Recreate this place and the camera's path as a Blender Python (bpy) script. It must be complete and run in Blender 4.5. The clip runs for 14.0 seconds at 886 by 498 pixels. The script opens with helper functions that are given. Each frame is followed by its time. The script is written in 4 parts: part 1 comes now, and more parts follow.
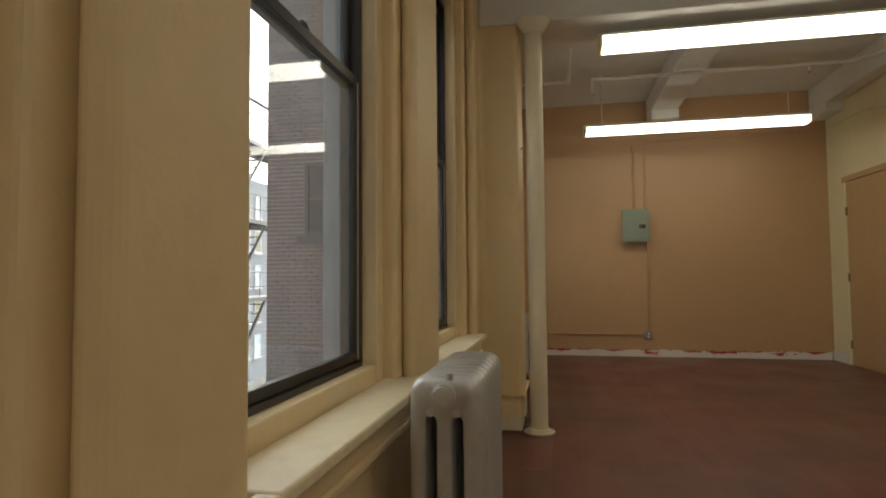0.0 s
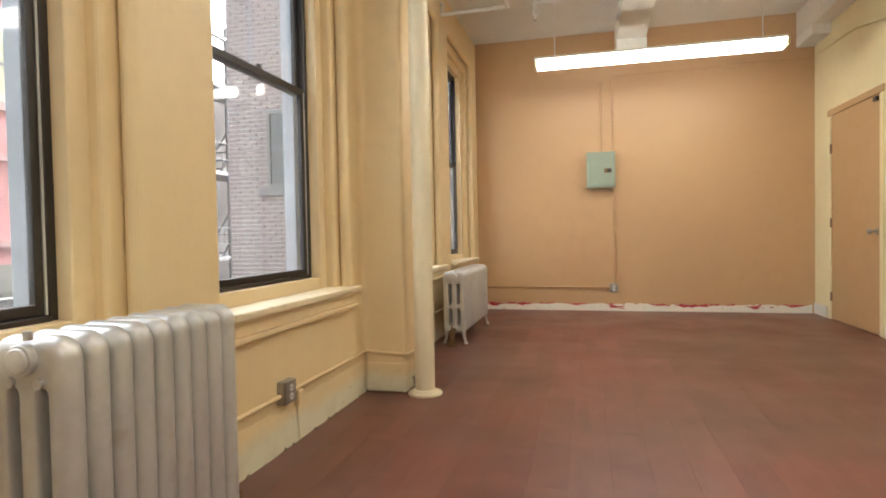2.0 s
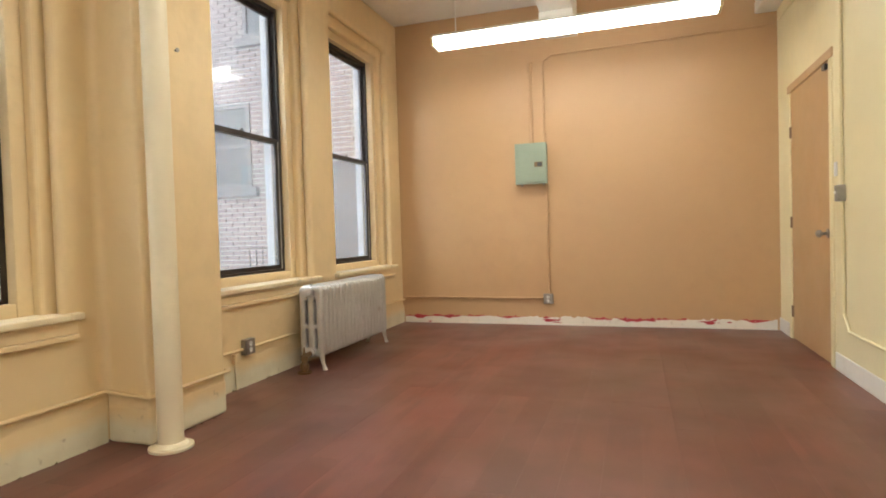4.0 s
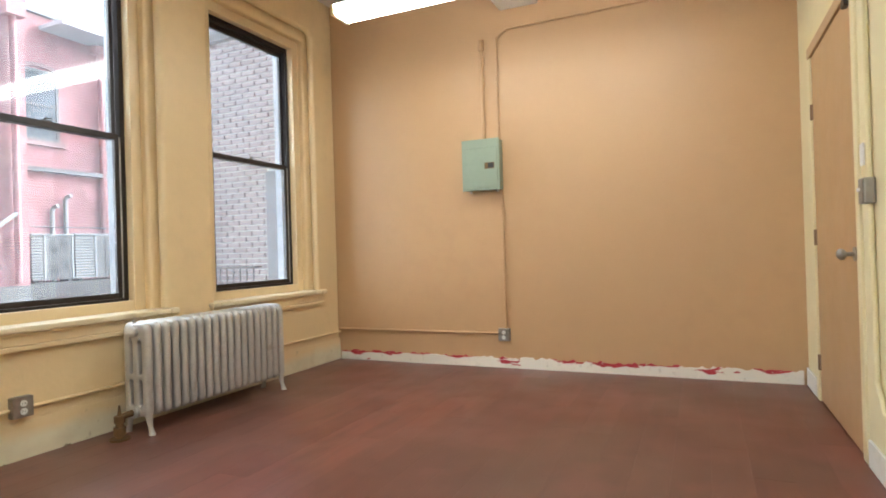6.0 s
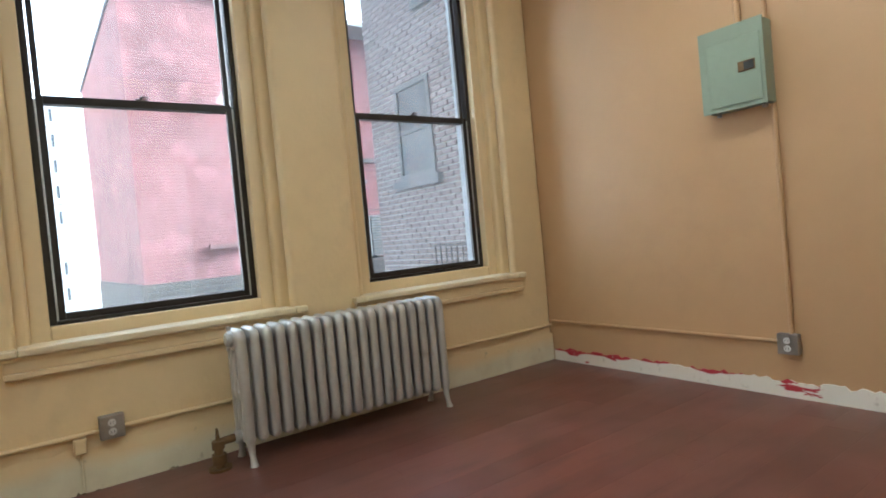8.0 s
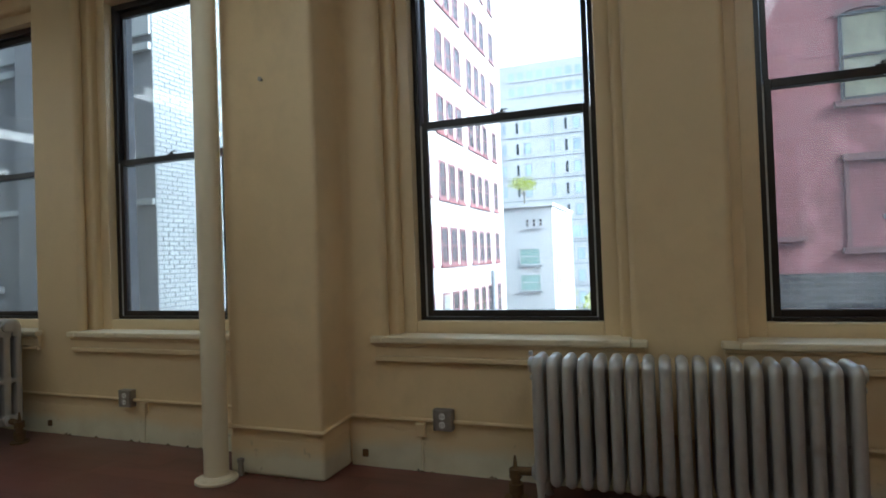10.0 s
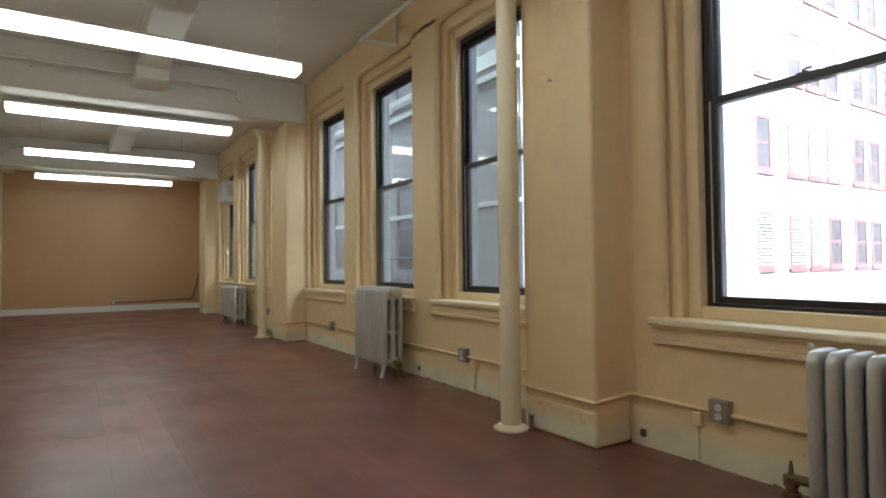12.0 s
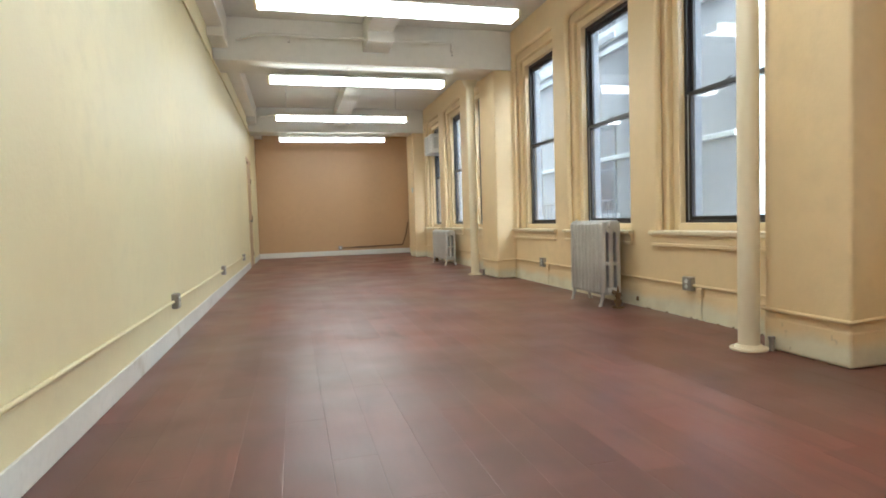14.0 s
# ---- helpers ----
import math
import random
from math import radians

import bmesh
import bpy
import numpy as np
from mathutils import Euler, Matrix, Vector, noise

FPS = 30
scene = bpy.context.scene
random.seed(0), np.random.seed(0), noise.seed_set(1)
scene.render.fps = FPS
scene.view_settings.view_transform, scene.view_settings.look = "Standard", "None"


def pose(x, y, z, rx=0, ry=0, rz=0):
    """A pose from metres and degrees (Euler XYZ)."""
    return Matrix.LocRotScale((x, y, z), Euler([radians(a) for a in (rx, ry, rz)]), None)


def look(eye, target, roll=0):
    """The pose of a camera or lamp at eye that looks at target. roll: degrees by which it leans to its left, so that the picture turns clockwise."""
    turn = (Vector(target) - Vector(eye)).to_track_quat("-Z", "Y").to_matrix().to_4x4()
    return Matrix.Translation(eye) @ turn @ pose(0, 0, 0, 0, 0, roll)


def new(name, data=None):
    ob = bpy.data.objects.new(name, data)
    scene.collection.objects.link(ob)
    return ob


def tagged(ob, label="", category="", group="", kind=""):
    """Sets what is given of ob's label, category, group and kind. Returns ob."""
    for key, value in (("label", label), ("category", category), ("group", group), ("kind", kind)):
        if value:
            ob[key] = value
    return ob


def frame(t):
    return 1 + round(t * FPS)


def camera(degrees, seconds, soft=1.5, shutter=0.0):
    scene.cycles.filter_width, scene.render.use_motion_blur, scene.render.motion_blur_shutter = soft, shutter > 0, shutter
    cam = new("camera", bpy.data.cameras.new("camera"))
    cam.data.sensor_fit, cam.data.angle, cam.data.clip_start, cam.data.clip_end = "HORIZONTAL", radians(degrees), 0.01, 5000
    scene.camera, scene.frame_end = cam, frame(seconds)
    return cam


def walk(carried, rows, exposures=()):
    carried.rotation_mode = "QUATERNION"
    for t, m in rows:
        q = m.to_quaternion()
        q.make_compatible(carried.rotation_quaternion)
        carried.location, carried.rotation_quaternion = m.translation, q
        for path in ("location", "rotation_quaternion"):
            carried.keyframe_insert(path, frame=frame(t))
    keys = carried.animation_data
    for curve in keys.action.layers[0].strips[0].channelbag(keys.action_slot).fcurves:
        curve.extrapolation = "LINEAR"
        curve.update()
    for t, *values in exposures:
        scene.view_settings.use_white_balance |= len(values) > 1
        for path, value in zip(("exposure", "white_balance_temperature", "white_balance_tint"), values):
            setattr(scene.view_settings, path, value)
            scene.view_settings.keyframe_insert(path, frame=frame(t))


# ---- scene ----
cam = camera(75.0, 14.0, soft=1.8)
PATH = [
    (0, (0.560, 0.436, 1.099), (0.165, 2.394, 1.196), -0.50),
    (0.5, (0.654, 0.561, 1.051), (0.371, 2.541, 1.069), 0.61),
    (1, (0.816, 0.741, 1.017), (0.511, 2.718, 1.002), -1.22),
    (1.5, (1.119, 0.897, 1.023), (0.711, 2.854, 0.976), -2.36),
    (2, (1.411, 1.115, 1.011), (0.924, 3.054, 0.959), -1.11),
    (2.5, (1.760, 1.342, 1.046), (1.163, 3.249, 1.120), -0.30),
    (3, (2.093, 1.612, 1.047), (1.434, 3.500, 1.036), 0.28),
    (3.5, (2.315, 1.996, 1.032), (1.682, 3.891, 0.952), -1.25),
    (4, (2.642, 2.314, 1.040), (2.009, 4.210, 0.987), -1.68),
    (4.2, (2.790, 2.479, 1.076), (2.173, 4.380, 1.003), -0.91),
    (6.3, (3.404, 4.141, 1.029), (2.482, 5.916, 1.053), -2.38),
    (6.5, (3.463, 4.327, 1.056), (2.356, 5.993, 1.053), -3.51),
    (7, (3.452, 4.816, 1.021), (2.110, 6.299, 1.043), -2.20),
    (7.2, (3.369, 5.013, 1.041), (1.994, 6.465, 1.002), -2.62),
    (9.3, (3.017, 6.394, 0.999), (1.022, 6.386, 1.139), -1.70),
    (9.5, (2.964, 6.648, 1.084), (0.985, 6.379, 1.199), -0.01),
    (10, (2.793, 6.802, 1.106), (0.920, 6.101, 1.139), -2.06),
    (10.5, (2.706, 7.012, 1.098), (1.054, 5.890, 1.220), -3.06),
    (11, (2.567, 7.090, 1.069), (1.107, 5.724, 1.125), -3.01),
    (11.5, (2.532, 7.218, 1.058), (1.328, 5.626, 1.176), -1.19),
    (12, (2.641, 7.379, 0.996), (1.568, 5.693, 1.053), -0.56),
    (12.5, (2.823, 7.483, 0.981), (1.854, 5.735, 1.063), -0.42),
    (13, (2.928, 7.542, 0.994), (2.226, 5.669, 1.026), 0.08),
    (13.5, (3.004, 7.546, 0.940), (2.380, 5.646, 0.922), 0.32),
    (14, (3.081, 7.556, 0.849), (2.585, 5.621, 0.751), -1.76),
]
# (seconds, stops, kelvin, tint)
EXPOSURES = [(0, 2.64, 6900, 7), (0.5, 3.42, 6600, 8), (1.0, 3.92, 6350, 9), (1.5, 4.2, 6400, 10), (2.0, 4.27, 6450, 10), (4.2, 4.38, 6450, 9), (6.3, 4.42, 5850, 7), (7.2, 4.35, 5750, 6),
             (9.3, 2.75, 5250, 1), (10.0, 2.5, 5250, 2), (10.5, 2.62, 5400, 2), (11.0, 2.95, 5700, 3), (12.0, 3.38, 5700, 4), (12.5, 3.65, 5700, 3), (13.0, 4.05, 5650, 3), (14.0, 4.3, 5600, 4)]
walk(cam, [(t, look(eye, target, roll)) for t, eye, target, roll in PATH], EXPOSURES)

# ---- world, sun, light ----
SKY, SUN, TUBE = 0.15, 1.3, 0.9
world = bpy.data.worlds.new("world")
scene.world = world
world.use_nodes = True
_n = world.node_tree.nodes
_sky = _n.new("ShaderNodeTexSky")
_sky.sky_type, _sky.sun_disc = "NISHITA", False
_sky.sun_elevation, _sky.sun_rotation = radians(37), radians(10)
_sky.air_density, _sky.dust_density = 1.0, 5.0
_n["Background"].inputs["Strength"].default_value = SKY
_pale = _n.new("ShaderNodeHueSaturation")
_pale.inputs["Saturation"].default_value = 0.3
world.node_tree.links.new(_sky.outputs[0], _pale.inputs["Color"])
world.node_tree.links.new(_pale.outputs[0], _n["Background"].inputs["Color"])
_sun = bpy.data.lights.new("sun", "SUN")
_sun.energy, _sun.angle, _sun.color = SUN, radians(14), (1.0, 0.96, 0.9)
sun = new("sun", _sun)
sun.matrix_world = look((4.5, 24, 18), (0, 0, 0))


# ---- materials ----
def material(name):
    m = bpy.data.materials.new(name)
    m.use_nodes = True
    return m, m.node_tree.nodes, m.node_tree.links, m.node_tree.nodes["Principled BSDF"]


def noise_node(n, links, pos, scale, detail=3.0, stretch=None):
    t = n.new("ShaderNodeTexNoise")
    t.inputs["Scale"].default_value, t.inputs["Detail"].default_value = scale, detail
    if stretch:
        mp = n.new("ShaderNodeMapping")
        mp.inputs["Scale"].default_value = stretch
        links.new(pos, mp.inputs["Vector"])
        pos = mp.outputs["Vector"]
    links.new(pos, t.inputs["Vector"])
    return t.outputs["Fac"]


def mixed(n, links, fac, a, b, lo=0.35, hi=0.65):
    r = n.new("ShaderNodeMapRange")
    r.inputs["From Min"].default_value, r.inputs["From Max"].default_value = lo, hi
    links.new(fac, r.inputs["Value"])
    mx = n.new("ShaderNodeMix")
    mx.data_type = "RGBA"
    links.new(r.outputs["Result"], mx.inputs["Factor"])
    for sock, v in ((mx.inputs[6], a), (mx.inputs[7], b)):
        if isinstance(v, tuple):
            sock.default_value = (*v, 1)
        else:
            links.new(v, sock)
    return mx.outputs[2]


def coat(name, colour, rough=0.6, var=0.12, big=1.2, small=18.0, bump=0.15, bump_scale=60.0, metal=0.0, stain=None, stain_at=(0.58, 0.75), stretch=None, dist=0.004):
    """A painted or plain surface: tone drifts at two scales, fine relief, stains with a colour of their own."""
    m, n, links, bsdf = material(name)
    pos = n.new("ShaderNodeNewGeometry").outputs["Position"]
    light = tuple(min(1, c * (1 + var)) for c in colour)
    dark = tuple(c * (1 - var) for c in colour)
    c1 = mixed(n, links, noise_node(n, links, pos, big, 4, stretch), dark, light, 0.3, 0.7)
    mid = tuple(c * (1 - var * 0.8) for c in colour)
    c2 = mixed(n, links, noise_node(n, links, pos, small, 3, stretch), mid, c1, 0.2, 0.55)
    if stain:
        c2 = mixed(n, links, noise_node(n, links, pos, big * 2.3, 6), c2, stain, *stain_at)
    links.new(c2, bsdf.inputs["Base Color"])
    bsdf.inputs["Metallic"].default_value = metal
    rr = n.new("ShaderNodeMapRange")
    rr.inputs["To Min"].default_value, rr.inputs["To Max"].default_value = max(0.02, rough - 0.08), min(1, rough + 0.1)
    links.new(noise_node(n, links, pos, small * 0.4, 3), rr.inputs["Value"])
    links.new(rr.outputs["Result"], bsdf.inputs["Roughness"])
    if bump:
        b = n.new("ShaderNodeBump")
        b.inputs["Strength"].default_value, b.inputs["Distance"].default_value = bump, dist
        links.new(noise_node(n, links, pos, bump_scale, 4, stretch), b.inputs["Height"])
        links.new(b.outputs["Normal"], bsdf.inputs["Normal"])
    return m


def floor_paint():
    m, n, links, bsdf = material("red_brown_floor_paint")
    pos = n.new("ShaderNodeNewGeometry").outputs["Position"]
    rnd = n.new("ShaderNodeObjectInfo").outputs["Random"]
    isl = n.new("ShaderNodeNewGeometry").outputs["Random Per Island"]
    add = n.new("ShaderNodeMath")
    add.operation = "ADD"
    links.new(rnd, add.inputs[0]), links.new(isl, add.inputs[1])
    fr = n.new("ShaderNodeMath")
    fr.operation = "FRACT"
    links.new(add.outputs[0], fr.inputs[0])
    board = mixed(n, links, fr.outputs[0], (0.138, 0.042, 0.031), (0.208, 0.07, 0.052), 0, 1)
    c = mixed(n, links, noise_node(n, links, pos, 1.1, 2), board, (0.112, 0.054, 0.042), 0.42, 0.75)
    c = mixed(n, links, noise_node(n, links, pos, 9.0, 3, (1, 0.15, 1)), (0.122, 0.044, 0.034), c, 0.28, 0.52)
    c = mixed(n, links, noise_node(n, links, pos, 0.5, 2), c, (0.125, 0.07, 0.053), 0.45, 0.75)
    c = mixed(n, links, noise_node(n, links, pos, 2.7, 2), c, (0.2, 0.082, 0.066), 0.5, 0.85)
    links.new(c, bsdf.inputs["Base Color"])
    rr = n.new("ShaderNodeMapRange")
    rr.inputs["To Min"].default_value, rr.inputs["To Max"].default_value = 0.2, 0.5
    bsdf.inputs["Specular IOR Level"].default_value = 0.5
    links.new(noise_node(n, links, pos, 1.7, 2), rr.inputs["Value"])
    links.new(rr.outputs["Result"], bsdf.inputs["Roughness"])
    b = n.new("ShaderNodeBump")
    b.inputs["Strength"].default_value, b.inputs["Distance"].default_value = 0.25, 0.004
    links.new(noise_node(n, links, pos, 14, 4, (1, 0.2, 1)), b.inputs["Height"])
    links.new(b.outputs["Normal"], bsdf.inputs["Normal"])
    return m


def torn_strip():
    """Bare white strip left by a pulled baseboard, with torn remains of red paint along its top."""
    m, n, links, bsdf = material("torn_white_and_red")
    pos = n.new("ShaderNodeNewGeometry").outputs["Position"]
    sep = n.new("ShaderNodeSeparateXYZ")
    links.new(pos, sep.inputs[0])
    f = noise_node(n, links, pos, 5.0, 6, (1, 1, 4))
    mul = n.new("ShaderNodeMath")
    mul.operation, mul.inputs[1].default_value = "MULTIPLY_ADD", 0.34
    links.new(f, mul.inputs[0])
    mul.inputs[2].default_value = -0.09
    add = n.new("ShaderNodeMath")
    add.operation = "SUBTRACT"
    links.new(sep.outputs["Z"], add.inputs[0]), links.new(mul.outputs[0], add.inputs[1])
    c = mixed(n, links, add.outputs[0], (0.78, 0.74, 0.66), (0.42, 0.035, 0.05), -0.002, 0.003)
    c = mixed(n, links, noise_node(n, links, pos, 30, 3), (0.6, 0.55, 0.48), c, 0.25, 0.4)
    links.new(c, bsdf.inputs["Base Color"])
    bsdf.inputs["Roughness"].default_value = 0.8
    return m


def scuffed_band():
    """Cream wall paint over an older pale coat that shows, scuffed and uneven, along the foot of the wall."""
    m, n, links, bsdf = material("scuffed_pale_base")
    pos = n.new("ShaderNodeNewGeometry").outputs["Position"]
    sep = n.new("ShaderNodeSeparateXYZ")
    links.new(pos, sep.inputs[0])
    edge = n.new("ShaderNodeMath")
    edge.operation, edge.inputs[1].default_value = "MULTIPLY_ADD", 0.12
    links.new(noise_node(n, links, pos, 4.0, 5), edge.inputs[0])
    links.new(sep.outputs["Z"], edge.inputs[2])
    pale = mixed(n, links, noise_node(n, links, pos, 5.0, 5), (0.72, 0.67, 0.5), (0.62, 0.56, 0.4), 0.45, 0.75)
    cream = mixed(n, links, noise_node(n, links, pos, 0.9, 4), (0.724, 0.56, 0.32), (0.8, 0.62, 0.355), 0.3, 0.7)
    c = mixed(n, links, edge.outputs[0], pale, cream, 0.15, 0.225)
    c = mixed(n, links, noise_node(n, links, pos, 16, 6), c, (0.42, 0.35, 0.24), 0.66, 0.78)
    links.new(c, bsdf.inputs["Base Color"])
    bsdf.inputs["Roughness"].default_value = 0.55
    b = n.new("ShaderNodeBump")
    b.inputs["Strength"].default_value, b.inputs["Distance"].default_value = 0.35, 0.006
    links.new(noise_node(n, links, pos, 22, 4), b.inputs["Height"])
    links.new(b.outputs["Normal"], bsdf.inputs["Normal"])
    return m


def brick_paint(name, a, b, mortar, scale, bump=0.6):
    m, n, links, bsdf = material(name)
    pos = n.new("ShaderNodeNewGeometry").outputs["Position"]
    sep, com = n.new("ShaderNodeSeparateXYZ"), n.new("ShaderNodeCombineXYZ")
    links.new(pos, sep.inputs[0])
    add = n.new("ShaderNodeMath")
    links.new(sep.outputs["X"], add.inputs[0]), links.new(sep.outputs["Y"], add.inputs[1])
    links.new(add.outputs[0], com.inputs["X"]), links.new(sep.outputs["Z"], com.inputs["Y"])
    t = n.new("ShaderNodeTexBrick")
    t.inputs["Scale"].default_value, t.inputs["Mortar Size"].default_value = scale, 0.012
    t.inputs["Brick Width"].default_value, t.inputs["Row Height"].default_value = 0.21, 0.075
    for k, v in (("Color1", a), ("Color2", b), ("Mortar", mortar)):
        t.inputs[k].default_value = (*v, 1)
    links.new(com.outputs[0], t.inputs["Vector"])
    c = mixed(n, links, noise_node(n, links, pos, 0.7, 5), t.outputs["Color"], tuple(v * 0.5 for v in a), 0.45, 0.8)
    c = mixed(n, links, noise_node(n, links, pos, 1.9, 6), c, tuple(min(1, v * 1.2 + 0.02) for v in b), 0.52, 0.75)
    links.new(c, bsdf.inputs["Base Color"])
    bsdf.inputs["Roughness"].default_value = 0.85
    bm_ = n.new("ShaderNodeBump")
    bm_.inputs["Strength"].default_value, bm_.inputs["Distance"].default_value = bump, 0.01
    links.new(t.outputs["Fac"], bm_.inputs["Height"])
    bm_.invert = True
    links.new(bm_.outputs["Normal"], bsdf.inputs["Normal"])
    return m


def glass(name, tint=(1, 1, 1), dusty=(0.01, 0.035)):
    m, n, links, bsdf = material(name)
    n.remove(bsdf)
    tr, gl, mx, fr = n.new("ShaderNodeBsdfTransparent"), n.new("ShaderNodeBsdfGlossy"), n.new("ShaderNodeMixShader"), n.new("ShaderNodeLayerWeight")
    tr.inputs["Color"].default_value = (*tint, 1)
    gl.inputs["Roughness"].default_value = 0.02
    fr.inputs["Blend"].default_value = 0.5
    pw, ma = n.new("ShaderNodeMath"), n.new("ShaderNodeMath")
    pw.operation, pw.inputs[1].default_value = "POWER", 4.0
    ma.operation, ma.inputs[1].default_value, ma.inputs[2].default_value = "MULTIPLY_ADD", 0.75, 0.04
    links.new(fr.outputs["Facing"], pw.inputs[0]), links.new(pw.outputs[0], ma.inputs[0])
    links.new(ma.outputs[0], mx.inputs[0]), links.new(tr.outputs[0], mx.inputs[1]), links.new(gl.outputs[0], mx.inputs[2])
    film, dust, dm = n.new("ShaderNodeBsdfTranslucent"), n.new("ShaderNodeMapRange"), n.new("ShaderNodeMixShader")
    film.inputs["Color"].default_value = (0.85, 0.86, 0.9, 1)
    dust.inputs["To Min"].default_value, dust.inputs["To Max"].default_value = dusty
    links.new(noise_node(n, links, n.new("ShaderNodeNewGeometry").outputs["Position"], 3.0, 5), dust.inputs["Value"])
    links.new(dust.outputs["Result"], dm.inputs[0]), links.new(mx.outputs[0], dm.inputs[1]), links.new(film.outputs[0], dm.inputs[2])
    links.new(dm.outputs[0], n["Material Output"].inputs["Surface"])
    return m


def glow(name, colour, strength):
    m, n, links, bsdf = material(name)
    bsdf.inputs["Base Color"].default_value = (0.8, 0.8, 0.78, 1)
    bsdf.inputs["Emission Color"].default_value = (*colour, 1)
    bsdf.inputs["Emission Strength"].default_value = strength
    return m


YELLOW = coat("cream_yellow_wall_paint", (0.77, 0.595, 0.34), 0.5, 0.06, 0.9, 9, 0.25, 35, dist=0.006)
TRIMY = coat("cream_trim_gloss", (0.77, 0.605, 0.36), 0.38, 0.05, 1.5, 20, 0.12, 50)
SILLTOP = coat("worn_cream_sill_paint", (0.8, 0.69, 0.47), 0.4, 0.08, 2.0, 22, 0.15, 60, stain=(0.5, 0.4, 0.26))
SCUFF = scuffed_band()
ORANGE = coat("tan_orange_wall_paint", (0.525, 0.33, 0.168), 0.45, 0.04, 0.6, 7, 0.18, 45)
PALEY = coat("pale_lemon_wall_paint", (0.77, 0.69, 0.43), 0.5, 0.05, 0.8, 8, 0.22, 40, dist=0.006)
WHITE = coat("white_ceiling_paint", (0.74, 0.72, 0.66), 0.7, 0.05, 0.8, 10, 0.3, 24, dist=0.006)
BASEW = coat("white_base_paint", (0.74, 0.73, 0.67), 0.5, 0.07, 1.7, 24, 0.25, 40, stain=(0.5, 0.46, 0.36), stain_at=(0.62, 0.8))
PIPEC = coat("cream_pipe_paint", (0.78, 0.69, 0.5), 0.38, 0.05, 2.0, 18, 0.1, 40)
PIPEW = coat("white_pipe_paint", (0.74, 0.72, 0.66), 0.5, 0.06, 2, 18, 0.1, 40)
DOORP = coat("tan_door_paint", (0.5, 0.325, 0.16), 0.42, 0.05, 1.2, 14, 0.1, 60)
BRONZE = coat("dark_bronze_aluminium", (0.022, 0.017, 0.015), 0.35, 0.2, 3, 30, 0.05, 80)
SASHIN = coat("grey_sash_track", (0.5, 0.5, 0.49), 0.5, 0.1, 3, 30, 0.05, 80)
SILVER = coat("silver_radiator_paint", (0.55, 0.54, 0.52), 0.36, 0.1, 3.0, 26, 0.3, 55, 0.45, stain=(0.36, 0.31, 0.25), stain_at=(0.64, 0.85))
BROWNC = coat("brown_conduit_paint", (0.2, 0.115, 0.06), 0.5, 0.15, 4, 20, 0.1, 60)
RUST = coat("rusty_brass_valve", (0.2, 0.125, 0.06), 0.55, 0.3, 9, 50, 0.4, 60, 0.6)
STEEL = coat("galvanised_steel", (0.36, 0.34, 0.31), 0.42, 0.14, 6, 40, 0.1, 80, 0.8)
OUTLET = coat("pale_grey_receptacle", (0.72, 0.72, 0.7), 0.4, 0.04, 4, 40, 0)
DARK = coat("dark_slot", (0.03, 0.03, 0.03), 0.6, 0.2, 4, 30, 0)
PANELG = coat("grey_green_enamel", (0.27, 0.33, 0.25), 0.4, 0.06, 3, 26, 0.08, 60, stain=(0.2, 0.22, 0.16), stain_at=(0.66, 0.85))
FIXT = coat("white_lamp_enamel", (0.75, 0.74, 0.7), 0.4, 0.04, 3, 30, 0)
ENDCAP = coat("yellowed_acrylic", (0.7, 0.62, 0.35), 0.3, 0.05, 4, 40, 0)
TUBEGLOW = glow("fluorescent_diffuser", (0.98, 0.95, 0.86), TUBE)
GLASS = glass("window_glass", (0.93, 0.95, 0.95), (0.008, 0.03))
# Dust film made heavier so it also stands in for veiling glare.
GLASSD = glass("dusty_hazed_window_glass", (0.9, 0.93, 0.94), (0.035, 0.08))
FLOORP = floor_paint()
TORN = torn_strip()
BRICKRED = brick_paint("painted_red_brick", (0.215, 0.078, 0.083), (0.25, 0.094, 0.098), (0.175, 0.07, 0.074), 1.0)
STONE = brick_paint("rubble_foundation", (0.034, 0.033, 0.031), (0.055, 0.051, 0.048), (0.078, 0.075, 0.071), 0.6)
BRICKG = coat("grey_brown_brick", (0.15, 0.125, 0.125), 0.85, 0.13, 2.2, 12, 0.5, 60)
MORTAR = coat("pale_mortar", (0.33, 0.325, 0.33), 0.9, 0.1, 2, 30, 0.4, 60)
BRICKW = coat("whitewashed_brick", (0.42, 0.45, 0.455), 0.8, 0.1, 1.4, 12, 0.4, 60)
# Annex doors: near-black colour carries the dimness behind the fire escape.
SLATED = coat("shade_darkened_door_paint", (0.014, 0.016, 0.02), 0.6, 0.15, 2, 15, 0)
DARKREND = coat("dark_blue_grey_render", (0.06, 0.068, 0.078), 0.85, 0.2, 0.8, 6, 0.3, 30)
LIMEBED = coat("limewashed_mortar", (0.27, 0.29, 0.3), 0.9, 0.12, 1.4, 12, 0.3, 60)
GREYD = coat("dark_grey_window_paint", (0.06, 0.065, 0.07), 0.6, 0.15, 2, 15, 0)
REVEAL = coat("grey_stone_reveal", (0.3, 0.32, 0.35), 0.8, 0.12, 3, 20, 0.2, 50)
GREYW = coat("grey_render", (0.235, 0.245, 0.26), 0.85, 0.14, 0.6, 6, 0.3, 30, stain=(0.18, 0.18, 0.19))
WHITEF = coat("sunlit_white_facade", (0.47, 0.462, 0.455), 0.8, 0.06, 0.3, 3, 0.2, 12)
BLUEGREY = coat("blue_grey_facade", (0.15, 0.17, 0.2), 0.8, 0.08, 0.3, 3, 0.1, 12)
